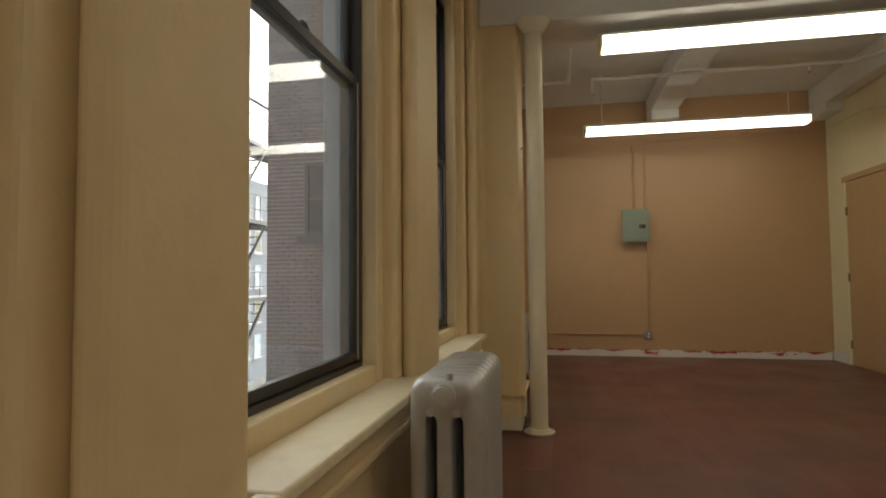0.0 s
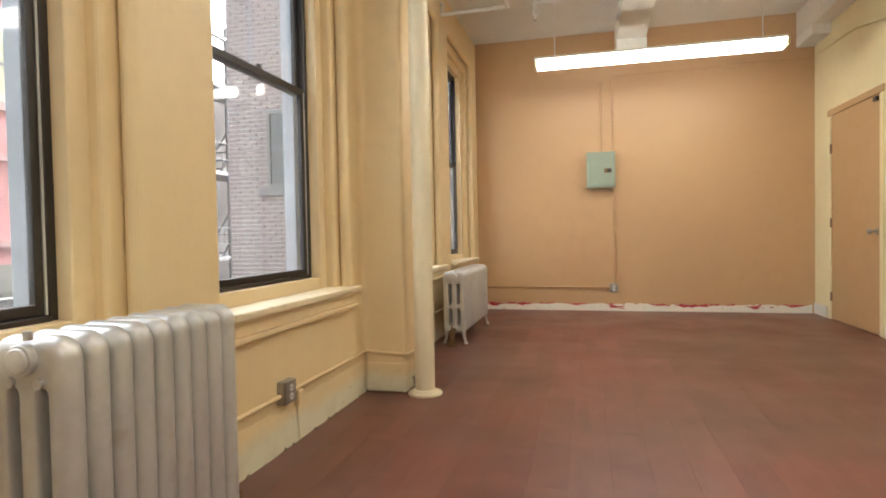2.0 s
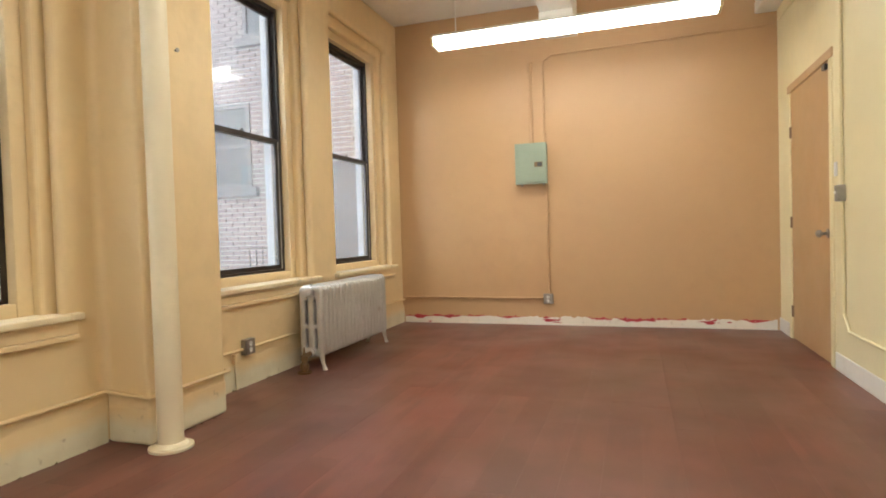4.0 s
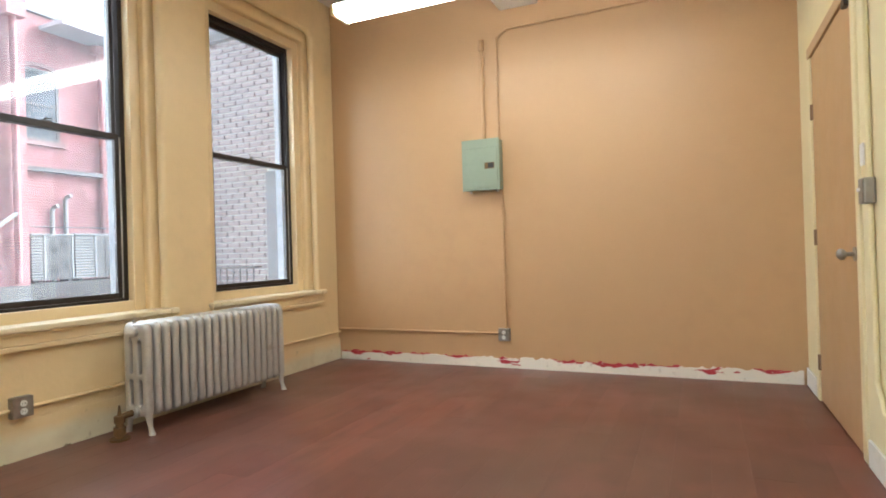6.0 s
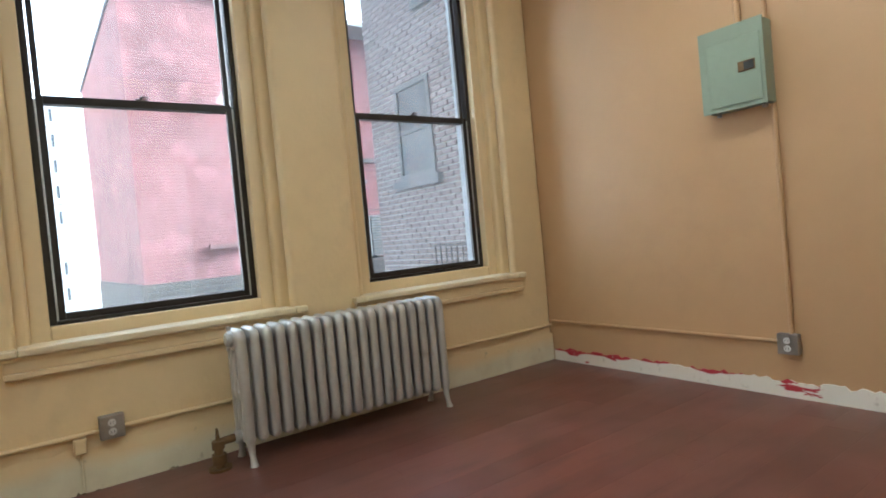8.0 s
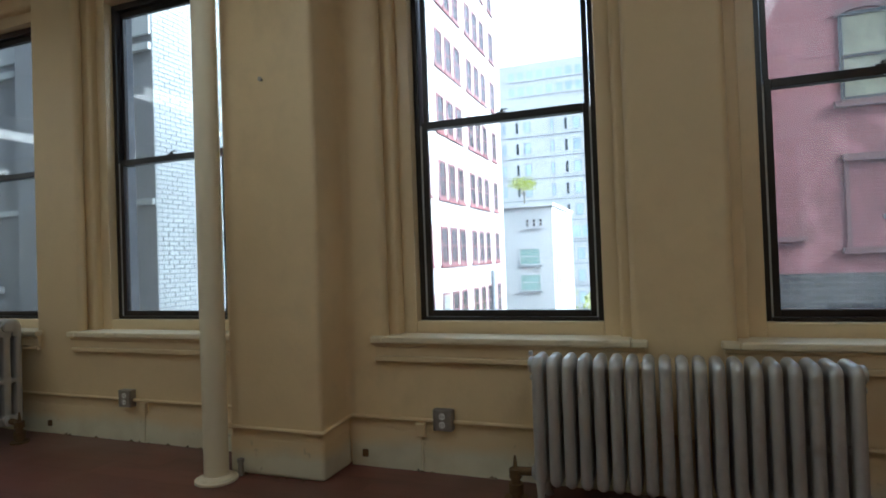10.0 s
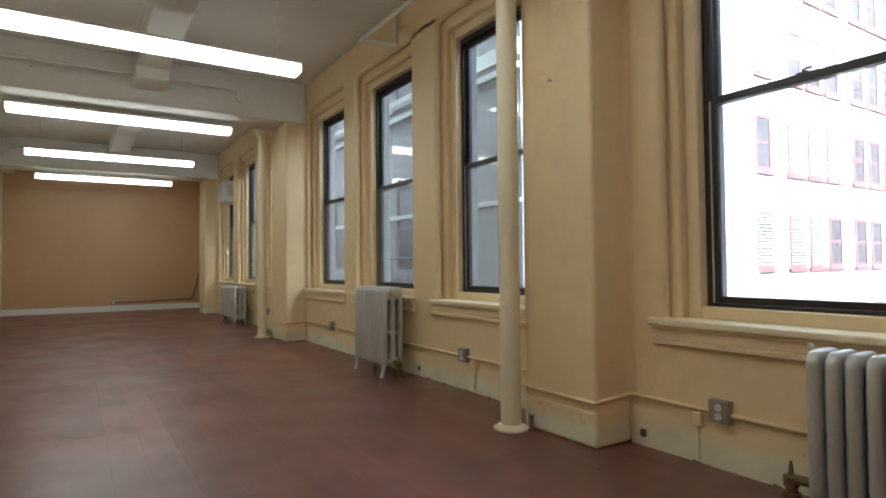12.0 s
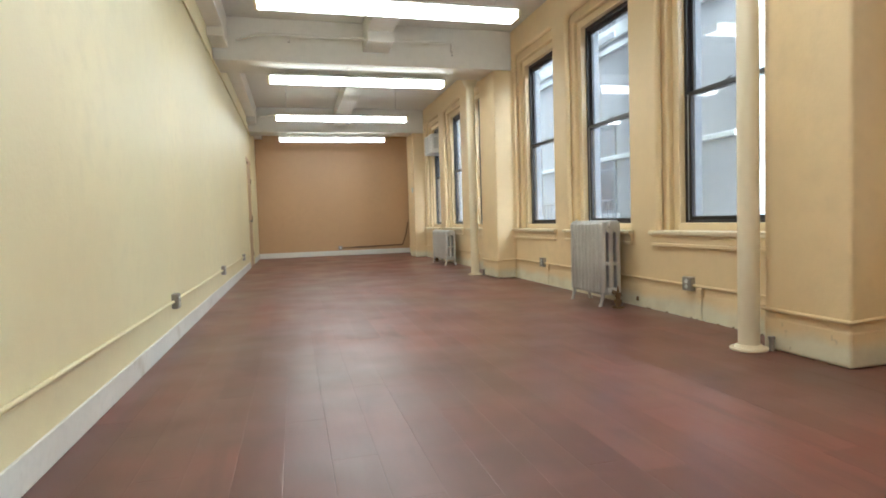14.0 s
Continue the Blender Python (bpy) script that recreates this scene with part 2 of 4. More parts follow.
# Mottled concrete; base colour lowered to stand in for the court's shade.
TERR = coat("shade_darkened_terrace_concrete", (0.02, 0.0175, 0.016), 0.9, 0.45, 1.6, 7, 0.4, 30)
# Annex brick: shade of the gap is put into this near-black colour.
DARKBRICK = coat("shade_darkened_brick", (0.012, 0.007, 0.0075), 0.9, 0.25, 0.8, 6, 0.3, 30)
CRUMB = coat("dirty_plaster", (0.2, 0.16, 0.11), 0.9, 0.4, 20, 60, 0.2, 80)
PINKTRIM = coat("faded_red_window_trim", (0.18, 0.062, 0.063), 0.6, 0.12, 2, 15, 0)
REDTRIM = coat("brick_red_window_trim", (0.11, 0.05, 0.05), 0.6, 0.12, 2, 15, 0)
DARKGLASS = coat("dark_window_glass", (0.05, 0.06, 0.07), 0.08, 0.3, 0.6, 4, 0)
# Pale yellow base colour imitates lit rooms behind the panes; nothing glows.
PALEGLASS = coat("lit_look_window_glass", (0.22, 0.215, 0.16), 0.12, 0.25, 2.0, 6, 0)
HAZEGLASS = coat("pale_reflecting_glass", (0.06, 0.054, 0.06), 0.15, 0.3, 0.5, 3, 0)
BLUEGLASS = coat("blue_office_glass", (0.4, 0.49, 0.54), 0.1, 0.25, 0.2, 2, 0)
GREENGLASS = coat("green_tinted_glass", (0.3, 0.42, 0.38), 0.1, 0.25, 0.2, 2, 0)
IRON = coat("black_iron", (0.03, 0.03, 0.033), 0.5, 0.2, 5, 30, 0)
FANG = coat("grey_fan_guard", (0.045, 0.047, 0.048), 0.5, 0.2, 6, 40, 0.3, 90)
ACM = coat("dirty_white_metal", (0.15, 0.152, 0.15), 0.45, 0.08, 3, 20, 0.1, 40)
ACFRONT = coat("weathered_grey_panel", (0.05, 0.051, 0.05), 0.5, 0.15, 3, 20, 0.1, 40)
CONC = coat("weathered_concrete", (0.05, 0.05, 0.05), 0.9, 0.2, 0.8, 8, 0.5, 20)
LEAF = coat("bright_leaves", (0.42, 0.46, 0.06), 0.6, 0.35, 3, 20, 0)
for _m in (DARKGLASS, PALEGLASS, HAZEGLASS, BLUEGLASS, GREENGLASS):
    _m.node_tree.nodes["Principled BSDF"].inputs["Specular IOR Level"].default_value = 0.15
SHRUB = coat("shaded_shrub_leaves", (0.07, 0.14, 0.035), 0.6, 0.35, 3, 20, 0)
HOLE = coat("unlit_opening", (0.01, 0.01, 0.011), 0.9, 0.2, 2, 10, 0)
BARK = coat("bark", (0.1, 0.075, 0.05), 0.9, 0.2, 6, 30, 0.5, 40)


# ---- mesh helpers ----
def box(bm, x0, x1, y0, y1, z0, z1):
    vs = [bm.verts.new((x, y, z)) for x in (x0, x1) for y in (y0, y1) for z in (z0, z1)]
    for f in ((0, 1, 3, 2), (4, 6, 7, 5), (0, 4, 5, 1), (2, 3, 7, 6), (0, 2, 6, 4), (1, 5, 7, 3)):
        bm.faces.new([vs[i] for i in f])
    return vs


def rod(bm, p0, p1, r, seg=12, r2=None):
    p0, p1 = Vector(p0), Vector(p1)
    d = p1 - p0
    m = Matrix.Translation((p0 + p1) / 2) @ d.to_track_quat("Z", "Y").to_matrix().to_4x4()
    bmesh.ops.create_cone(bm, cap_ends=True, segments=seg, radius1=r, radius2=r if r2 is None else r2, depth=d.length, matrix=m)


def pipe(bm, pts, r, seg=10):
    """A run of pipe with round elbows at its corners."""
    for a, b in zip(pts, pts[1:]):
        rod(bm, a, b, r, seg)
    for p in pts[1:-1]:
        bmesh.ops.create_uvsphere(bm, u_segments=seg, v_segments=6, radius=r * 1.02, matrix=Matrix.Translation(p))


def mesh_of(name, bm, mat, bevel=0.0, segs=2, smooth=None):
    bmesh.ops.recalc_face_normals(bm, faces=bm.faces)
    me = bpy.data.meshes.new(name)
    bm.to_mesh(me)
    bm.free()
    me.materials.append(mat)
    if smooth:
        me.polygons.foreach_set("use_smooth", [True] * len(me.polygons))
        me.set_sharp_from_angle(angle=radians(smooth))
    return me


def part(name, bm, mat, parent=None, label="", bevel=0.0, segs=2, smooth=None):
    ob = new(name, mesh_of(name, bm, mat, bevel, segs, smooth))
    if bevel:
        md = ob.modifiers.new("bevel", "BEVEL")
        md.width, md.segments, md.limit_method, md.angle_limit = bevel, segs, "ANGLE", radians(40)
    ob.parent = parent
    if label:
        ob["label"] = label
    return ob


def thing(name, loc, label, category, group="", kind=""):
    ob = new(name)
    ob.location = loc
    ob.empty_display_size = 0.1
    return tagged(ob, label, category, group, kind)


def structure(name, bm, mat, label, category, bevel=0.0, segs=2, smooth=None):
    return tagged(part(name, bm, mat, None, "", bevel, segs, smooth), label, category, "", "structure")


def boxes(*dims):
    bm = bmesh.new()
    for d in dims:
        box(bm, *d)
    return bm


def rounded_hole(y0, y1, z0, z1, r, n=5):
    pts = [(y0, z0), (y1, z0)]
    for cy, cz, a0 in ((y1 - r, z1 - r, 0), (y0 + r, z1 - r, 90)):
        pts += [(cy + r * math.cos(radians(a0 + 90 * i / n)), cz + r * math.sin(radians(a0 + 90 * i / n))) for i in range(n + 1)]
    return pts


def plate(outline, holes, lo, hi, axis="x"):
    """A slab with openings: outlines in the plane, from lo to hi along the axis."""
    bm = bmesh.new()
    put = (lambda u, v: (lo, u, v)) if axis == "x" else (lambda u, v: (u, lo, v))
    edges = []
    for loop in [outline, *holes]:
        vs = [bm.verts.new(put(u, v)) for u, v in loop]
        edges += [bm.edges.new((a, b)) for a, b in zip(vs, vs[1:] + vs[:1])]
    bmesh.ops.triangle_fill(bm, use_beauty=True, use_dissolve=False, edges=edges)
    made = bmesh.ops.extrude_face_region(bm, geom=bm.faces[:])
    move = [g for g in made["geom"] if isinstance(g, bmesh.types.BMVert)]
    bmesh.ops.translate(bm, verts=move, vec=(hi - lo, 0, 0) if axis == "x" else (0, hi - lo, 0))
    return bm


def rect(u0, u1, v0, v1):
    return [(u0, v0), (u1, v0), (u1, v1), (u0, v1)]


# ---- the plan ----
XD, YE, YF, HC = 3.98, 8.7, -8.17, 3.5
BAY = 5.6
WIN_Y = [7.735, 6.04, 3.755, 2.06, 0.44, 3.755 - BAY, 2.06 - BAY, 0.4 - BAY]
HW, WZ0, WZ1, RAILZ = 0.498, 0.765, 2.965, 1.85
PILS = [(4.6, 5.18), (-0.9, -0.23), (-6.62, -6.0)]
LIGHT_Y = [7.53, 4.86, 2.14, -0.69, -3.59, -6.37]

# ---- walls, floor, ceiling ----
floor = structure("floor", boxes((-0.3, XD + 0.15, YF - 0.15, YE + 0.15, -0.25, -0.012)), FLOORP, "red-brown painted wooden plank floor, worn and glossy", "floor")
structure("ceiling", boxes((-0.4, XD + 0.15, YF - 0.15, YE + 0.15, HC, HC + 0.2)), WHITE, "white painted plaster ceiling", "ceiling")
for y0, y1 in PILS:
    structure("girder", boxes((0.0, XD, y0 + 0.01, y1 - 0.01, 2.95, HC - 0.003)), WHITE, "white painted girder across the ceiling", "beam", 0.012)
spans = [(PILS[0][1], YE), (PILS[1][1], PILS[0][0]), (PILS[2][1], PILS[1][0]), (YF, PILS[2][0])]
for y0, y1 in spans:
    bm = boxes((1.765, 2.095, y0 + 0.004, y1 - 0.004, 3.24, HC - 0.003))
    for ya, yb in ((y0 + 0.006, y0 + 0.5), (y1 - 0.5, y1 - 0.006)):
        box(bm, 1.76, 2.1, ya, yb, 3.11, 3.239)
    structure("ceiling_beam", bm, WHITE, "white painted beam along the ceiling", "beam", 0.01)
    bm = boxes((XD - 0.19, XD - 0.003, y0 + 0.004, y1 - 0.004, 3.2, HC - 0.003))
    for ya, yb in ((y0 + 0.006, y0 + 0.5), (y1 - 0.5, y1 - 0.006)):
        box(bm, XD - 0.195, XD - 0.004, ya, yb, 3.09, 3.199)
    structure("edge_beam", bm, WHITE, "white painted edge beam above the long wall", "beam", 0.01)
outer = rect(YF, YE, 0.0, HC)
structure("wall_window_inner", plate(outer, [rounded_hole(y - HW - 0.13, y + HW + 0.13, 0.665, 3.13, 0.07) for y in WIN_Y], 0.0, -0.07), YELLOW,
          "cream yellow painted wall with deep window openings", "wall", 0.04, 5)
structure("wall_window", plate(outer, [rect(y - HW - 0.075, y + HW + 0.075, 0.66, 3.04) for y in WIN_Y], -0.07, -0.36), YELLOW,
          "cream yellow painted window wall", "wall", 0.02, 3)
structure("wall_end", boxes((-0.36, XD + 0.15, YE, YE + 0.2, -0.1, HC)), ORANGE, "tan orange painted end wall", "wall")
structure("wall_far", boxes((-0.36, XD + 0.15, YF - 0.2, YF, -0.1, HC)), ORANGE, "tan orange painted far wall", "wall")
# Out of view; added to keep sun and sky off the court.
structure("upper_storeys", boxes((-0.36, 9.0, YF - 0.2, YE + 0.2, HC + 0.21, 21.0)), MORTAR, "unseen block above the room, added to shade the court", "building")
DOORS = [(7.11, 8.265), (-6.05, -4.95)]
DH = 2.235
structure("wall_door", plate([(YF, 0), (DOORS[1][0], 0), (DOORS[1][0], DH), (DOORS[1][1], DH), (DOORS[1][1], 0), (DOORS[0][0], 0), (DOORS[0][0], DH), (DOORS[0][1], DH),
                              (DOORS[0][1], 0), (YE, 0), (YE, HC), (YF, HC)], [], XD, XD + 0.15), PALEY, "pale lemon painted long wall", "wall", 0.008)
for y0, y1 in PILS:
    bm = boxes((-0.004, 0.28, y0, y1, 0.0, 2.949))
    structure("pilaster", bm, YELLOW, "cream yellow plastered pilaster between window bays", "pilaster", 0.022, 3)
    b = boxes((0.0, 0.2825, y0 - 0.003, y1 + 0.003, 0.0, 0.205))
    structure("pilaster_base", b, SCUFF, "scuffed pale painted foot of the pilaster", "baseboard", 0.02, 3)
    # quarter-round cove on both sides of the pilaster
    bm = bmesh.new()
    for ys, s in ((y0, -1), (y1, 1)):
        pts = [(0.0, ys)] + [(0.045 - 0.045 * math.sin(radians(a)), ys + s * (0.045 - 0.045 * math.cos(radians(a)))) for a in range(0, 91, 18)]
        lo = [bm.verts.new((p[0], p[1], 0.262)) for p in pts]
        hi = [bm.verts.new((p[0], p[1], 2.94)) for p in pts]
        for i in range(len(pts)):
            j = (i + 1) % len(pts)
            bm.faces.new((lo[i], lo[j], hi[j], hi[i]))
        bm.faces.new(lo), bm.faces.new(hi)
    structure("cove", bm, YELLOW, "cream plaster cove beside the pilaster", "trim", smooth=40)


def ragged_base(name, y0, y1, top, mat, label):
    """Thin painted band on the window wall with an uneven upper edge."""
    bm = bmesh.new()
    k = max(2, int((y1 - y0) / 0.06))
    rnd = random.Random(int(y0 * 100))
    rows = []
    for i in range(k + 1):
        y = y0 + (y1 - y0) * i / k
        z = top + rnd.uniform(-0.008, 0.008)
        rows.append([bm.verts.new(p) for p in ((0.0, y, 0.0), (0.006 + rnd.uniform(-0.002, 0.003), y, 0.0), (0.002, y, z - 0.01), (0.0, y, z))])
    for a, b in zip(rows, rows[1:]):
        for i in range(3):
            bm.faces.new((a[i], a[i + 1], b[i + 1], b[i]))
    return structure(name, bm, mat, label, "baseboard", smooth=30)


stops = [YE, PILS[0][1] + 0.008, PILS[0][0] - 0.008, PILS[1][1] + 0.008, PILS[1][0] - 0.008, PILS[2][1] + 0.008, PILS[2][0] - 0.008, YF]
for a, b in zip(stops[0::2], stops[1::2]):
    ragged_base("baseboard", b, a, 0.205, SCUFF, "scuffed pale painted band at the foot of the window wall")
structure("baseboard_long", boxes((XD - 0.013, XD, DOORS[1][1] + 0.07, DOORS[0][0] - 0.07, 0, 0.125), (XD - 0.013, XD, YF, DOORS[1][0] - 0.07, 0, 0.125),
                                  (XD - 0.013, XD, DOORS[0][1] + 0.07, YE, 0, 0.125)), BASEW, "white painted baseboard with scuffs", "baseboard", 0.004)
structure("baseboard_far", boxes((0.0, XD - 0.014, YF, YF + 0.014, 0, 0.13)), BASEW, "white painted baseboard", "baseboard", 0.004)
# strip where the end wall's baseboard was torn away
bm = bmesh.new()
rnd = random.Random(4)
top = []
for i in range(161):
    x = 0.016 + (XD - 0.03 - 0.016) * i / 160
    z = 0.088 + rnd.uniform(-0.012, 0.012)
    top.append([bm.verts.new(p) for p in ((x, YE - 0.007, 0.0), (x, YE - 0.006, z), (x, YE, z + 0.002))])
for a, b in zip(top, top[1:]):
    bm.faces.new((a[0], b[0], b[1], a[1])), bm.faces.new((a[1], b[1], b[2], a[2]))
structure("torn_base_strip", bm, TORN, "bare white strip with torn red paint where a baseboard was", "baseboard")


# ---- windows ----
def window(yc):
    w = thing("window", (0, yc, 0.7), "dark bronze double-hung sash window in a cream painted casing", "window", "tall sash windows")
    z0, z1, rz, xf = WZ0 - 0.7, WZ1 - 0.7, RAILZ - 0.7, -0.185
    h = HW
    b = boxes((xf - 0.08, xf, -h, -h + 0.032, z0, z1), (xf - 0.08, xf, h - 0.032, h, z0, z1), (xf - 0.08, xf, -h + 0.032, h - 0.032, z1 - 0.045, z1),
              (xf - 0.08, xf + 0.01, -h + 0.032, h - 0.032, z0, z0 + 0.022))
    part("window_frame", b, BRONZE, w, "dark bronze aluminium frame", 0.004)
    b = boxes((xf - 0.03, xf - 0.004, -h + 0.0325, -h + 0.04, z0 + 0.023, rz), (xf - 0.03, xf - 0.004, h - 0.04, h - 0.0325, z0 + 0.023, rz))
    part("side_track", b, SASHIN, w, "grey sash track", 0)
    i = h - 0.028
    for nm, x, a, c, st in (("upper_sash", xf - 0.065, rz - 0.02, z1 - 0.046, 0.026), ("lower_sash", xf - 0.034, z0 + 0.023, rz + 0.02, 0.03)):
        s = part(nm, boxes((x, x + 0.028, -i + 0.013, -i + 0.013 + st, a, c), (x, x + 0.028, i - 0.013 - st, i - 0.013, a, c),
                           (x, x + 0.028, -i + 0.013 + st, i - 0.013 - st, c - 0.04, c), (x, x + 0.028, -i + 0.013 + st, i - 0.013 - st, a, a + 0.034)), BRONZE, w, "dark bronze sash", 0.003)
        p = part("pane", boxes((x + 0.011, x + 0.016, -i + 0.012 + st, i - 0.012 - st, a + 0.032, c - 0.038)), GLASSD if yc > 5 else GLASS, s, "dusty glass pane with added haze" if yc > 5 else "clear glass pane")
        p.visible_shadow = False
    b = boxes((xf - 0.034, xf - 0.006, -0.028, 0.028, rz + 0.0205, rz + 0.028))
    rod(b, (xf - 0.02, 0, rz + 0.027), (xf - 0.02, 0, rz + 0.04), 0.008, 10)
    box(b, xf - 0.025, xf - 0.015, -0.004, 0.036, rz + 0.038, rz + 0.045)
    part("sash_lock", b, BRONZE, w, "small cam lock on the meeting rail", 0.002)
    for sy in (-1, 1):
        part("outer_reveal", boxes((xf - 0.155, xf - 0.083, *sorted((sy * (h - 0.022), sy * (h + 0.073))), -0.03, z1 + 0.07)), REVEAL, w, "grey stone jamb outside the sash", 0.004)
    o = h + 0.078
    for nm, d in (("casing", (xf - 0.06, xf + 0.06, -o, -h + 0.002, -0.043, z1 + 0.085)), ("casing", (xf - 0.06, xf + 0.06, h - 0.002, o, -0.043, z1 + 0.085)),
                  ("head_casing", (xf - 0.06, xf + 0.058, -h + 0.002, h - 0.002, z1 - 0.003, z1 + 0.085)), ("sub_sill", (xf - 0.06, xf + 0.055, -h + 0.002, h - 0.002, -0.043, z0 + 0.003))):
        part(nm, boxes(d), TRIMY, w, "cream painted wooden casing", 0.006)
    s = part("window_sill", boxes((xf + 0.06, 0.055, -h - 0.128, h + 0.128, -0.03, 0.005), (0.001, 0.055, -h - 0.2, -h - 0.128, -0.03, 0.005), (0.001, 0.055, h + 0.128, h + 0.2, -0.03, 0.005)), SILLTOP, w, "worn cream painted wooden sill", 0.008)
    a = boxes((0.001, 0.022, -h - 0.185, h + 0.185, -0.1, -0.0305), (0.001, 0.032, -h - 0.185, h + 0.185, -0.128, -0.1005), (0.001, 0.034, -h - 0.19, h + 0.19, -0.05, -0.031))
    part("apron", a, TRIMY, w, "cream moulded apron under the sill", 0.006)
    return w


for yc in WIN_Y:
    window(yc)


# ---- doors ----
def door(y0, y1, hinge_high, n):
    d = thing(f"door_{n}", (XD, (y0 + y1) / 2, 0), "flush tan painted door, closed, in a cream frame", "door", "", "structure")
    w = (y1 - y0) / 2
    for ya, yb in ((-w - 0.045, -w + 0.03), (w - 0.03, w + 0.045)):
        part("door_jamb", boxes((-0.012, 0.12, ya, yb, 0, DH - 0.031)), PALEY, d, "pale painted steel jamb", 0.006)
    part("door_head", boxes((-0.012, 0.12, -w - 0.045, w + 0.045, DH - 0.03, DH + 0.04)), DOORP, d, "tan painted steel door head", 0.006)
    leaf = part("door_leaf", boxes((0.0, 0.044, -w + 0.034, w - 0.034, 0.008, DH - 0.034)), DOORP, d, "flush tan painted leaf", 0.004)
    s = 1 if hinge_high else -1
    for z in (0.25, 1.05, 1.85):
        b = bmesh.new()
        rod(b, (-0.006, s * (w - 0.032), z - 0.05), (-0.006, s * (w - 0.032), z + 0.05), 0.008, 8)
        box(b, -0.003, 0.001, *sorted((s * (w - 0.03), s * (w - 0.06))), z - 0.05, z + 0.05)
        part("hinge", b, BROWNC, leaf, "brown butt hinge")
    yk = -s * (w - 0.1)
    b = bmesh.new()
    rod(b, (0.0, yk, 0.96), (-0.008, yk, 0.96), 0.034, 18)
    rod(b, (-0.006, yk, 0.96), (-0.045, yk, 0.96), 0.011, 12)
    bmesh.ops.create_uvsphere(b, u_segments=16, v_segments=10, radius=0.028, matrix=pose(-0.06, yk, 0.96) @ Matrix.Diagonal((0.8, 1, 1, 1)))
    part("door_knob", b, STEEL, leaf, "brushed steel round knob on a rose", smooth=40)
    b = boxes((-0.025, 0.001, *sorted((-s * (w - 0.06), -s * (w - 0.13))), DH - 0.09, DH - 0.05))
    part("door_closer_shoe", b, BRONZE, leaf, "small metal bracket at the head", 0.004)
    return d


door(*DOORS[0], True, 1)
door(*DOORS[1], False, 2)
structure("corridor_backing", boxes((XD + 0.16, XD + 0.2, YF, YE, 0, HC)), DARK, "dark space behind the doors", "wall")


# ---- radiators ----
def slot(x, half, z0, z1, n=6):
    """An upright slot with round ends, as an outline."""
    pts = [(x + half * math.cos(math.pi * (1 + k / n)), z0 + half * (1 + math.sin(math.pi * (1 + k / n)))) for k in range(n + 1)]
    return pts + [(x + half * math.cos(math.pi * k / n), z1 - half * (1 - math.sin(math.pi * k / n))) for k in range(n + 1)]


def section_mesh(height, depth, pitch, fill=0.365):
    """One cast section: a rounded slab pierced by slots, so that three columns join in a header and a foot."""
    d, w, n = depth / 2, pitch * fill, 6
    out = []
    for cx, cz, r, a0 in ((d - 0.05, 0.1 + 0.035, 0.035, -90), (d - 0.05, height - 0.055, 0.055, 0), (-d + 0.05, height - 0.055, 0.055, 90), (-d + 0.05, 0.1 + 0.035, 0.035, 180)):
        rx = 0.05
        out += [(cx + rx * math.cos(radians(a0 + 90 * k / n)), cz + r * math.sin(radians(a0 + 90 * k / n))) for k in range(n + 1)]
    zm = 0.1 + (height - 0.1) * 0.42
    holes = [slot(sx * depth * 0.185, depth * 0.062, a, b) for sx in (-1, 1) for a, b in ((0.165, zm - 0.016), (zm + 0.016, height - 0.115))]
    bm = bmesh.new()
    caps = {-1: [], 1: []}

    def rim(loop, sign, radius):
        """Round over one outline: sign +1 shrinks it towards the faces, -1 widens it."""
        k = len(loop)
        area = sum(loop[i][0] * loop[(i + 1) % k][1] - loop[(i + 1) % k][0] * loop[i][1] for i in range(k))
        turn = sign * math.copysign(1, area)
        inward = []
        for i in range(k):
            dx, dz = loop[(i + 1) % k][0] - loop[i - 1][0], loop[(i + 1) % k][1] - loop[i - 1][1]
            q = math.hypot(dx, dz) or 1
            inward.append((-dz / q * turn, dx / q * turn))
        rings = []
        for j in range(9):
            th = radians(-86 + 21.5 * j)
            o, y = radius * (1 - math.cos(th)), w * math.sin(th)
            rings.append([bm.verts.new((p[0] + v[0] * o, y, p[1] + v[1] * o)) for p, v in zip(loop, inward)])
        for p, q in zip(rings, rings[1:]):
            for i in range(k):
                bm.faces.new((p[i], p[(i + 1) % k], q[(i + 1) % k], q[i]))
        for side, ring in ((-1, rings[0]), (1, rings[-1])):
            caps[side] += [bm.edges.get((ring[i], ring[(i + 1) % k])) for i in range(k)]

    rim(out, 1, w * 0.95)
    for loop in holes:
        rim(loop, -1, 0.008)
    for side in (-1, 1):
        bmesh.ops.triangle_fill(bm, use_beauty=True, use_dissolve=False, edges=caps[side])
    bmesh.ops.recalc_face_normals(bm, faces=bm.faces)
    return mesh_of("section", bm, SILVER, smooth=60)


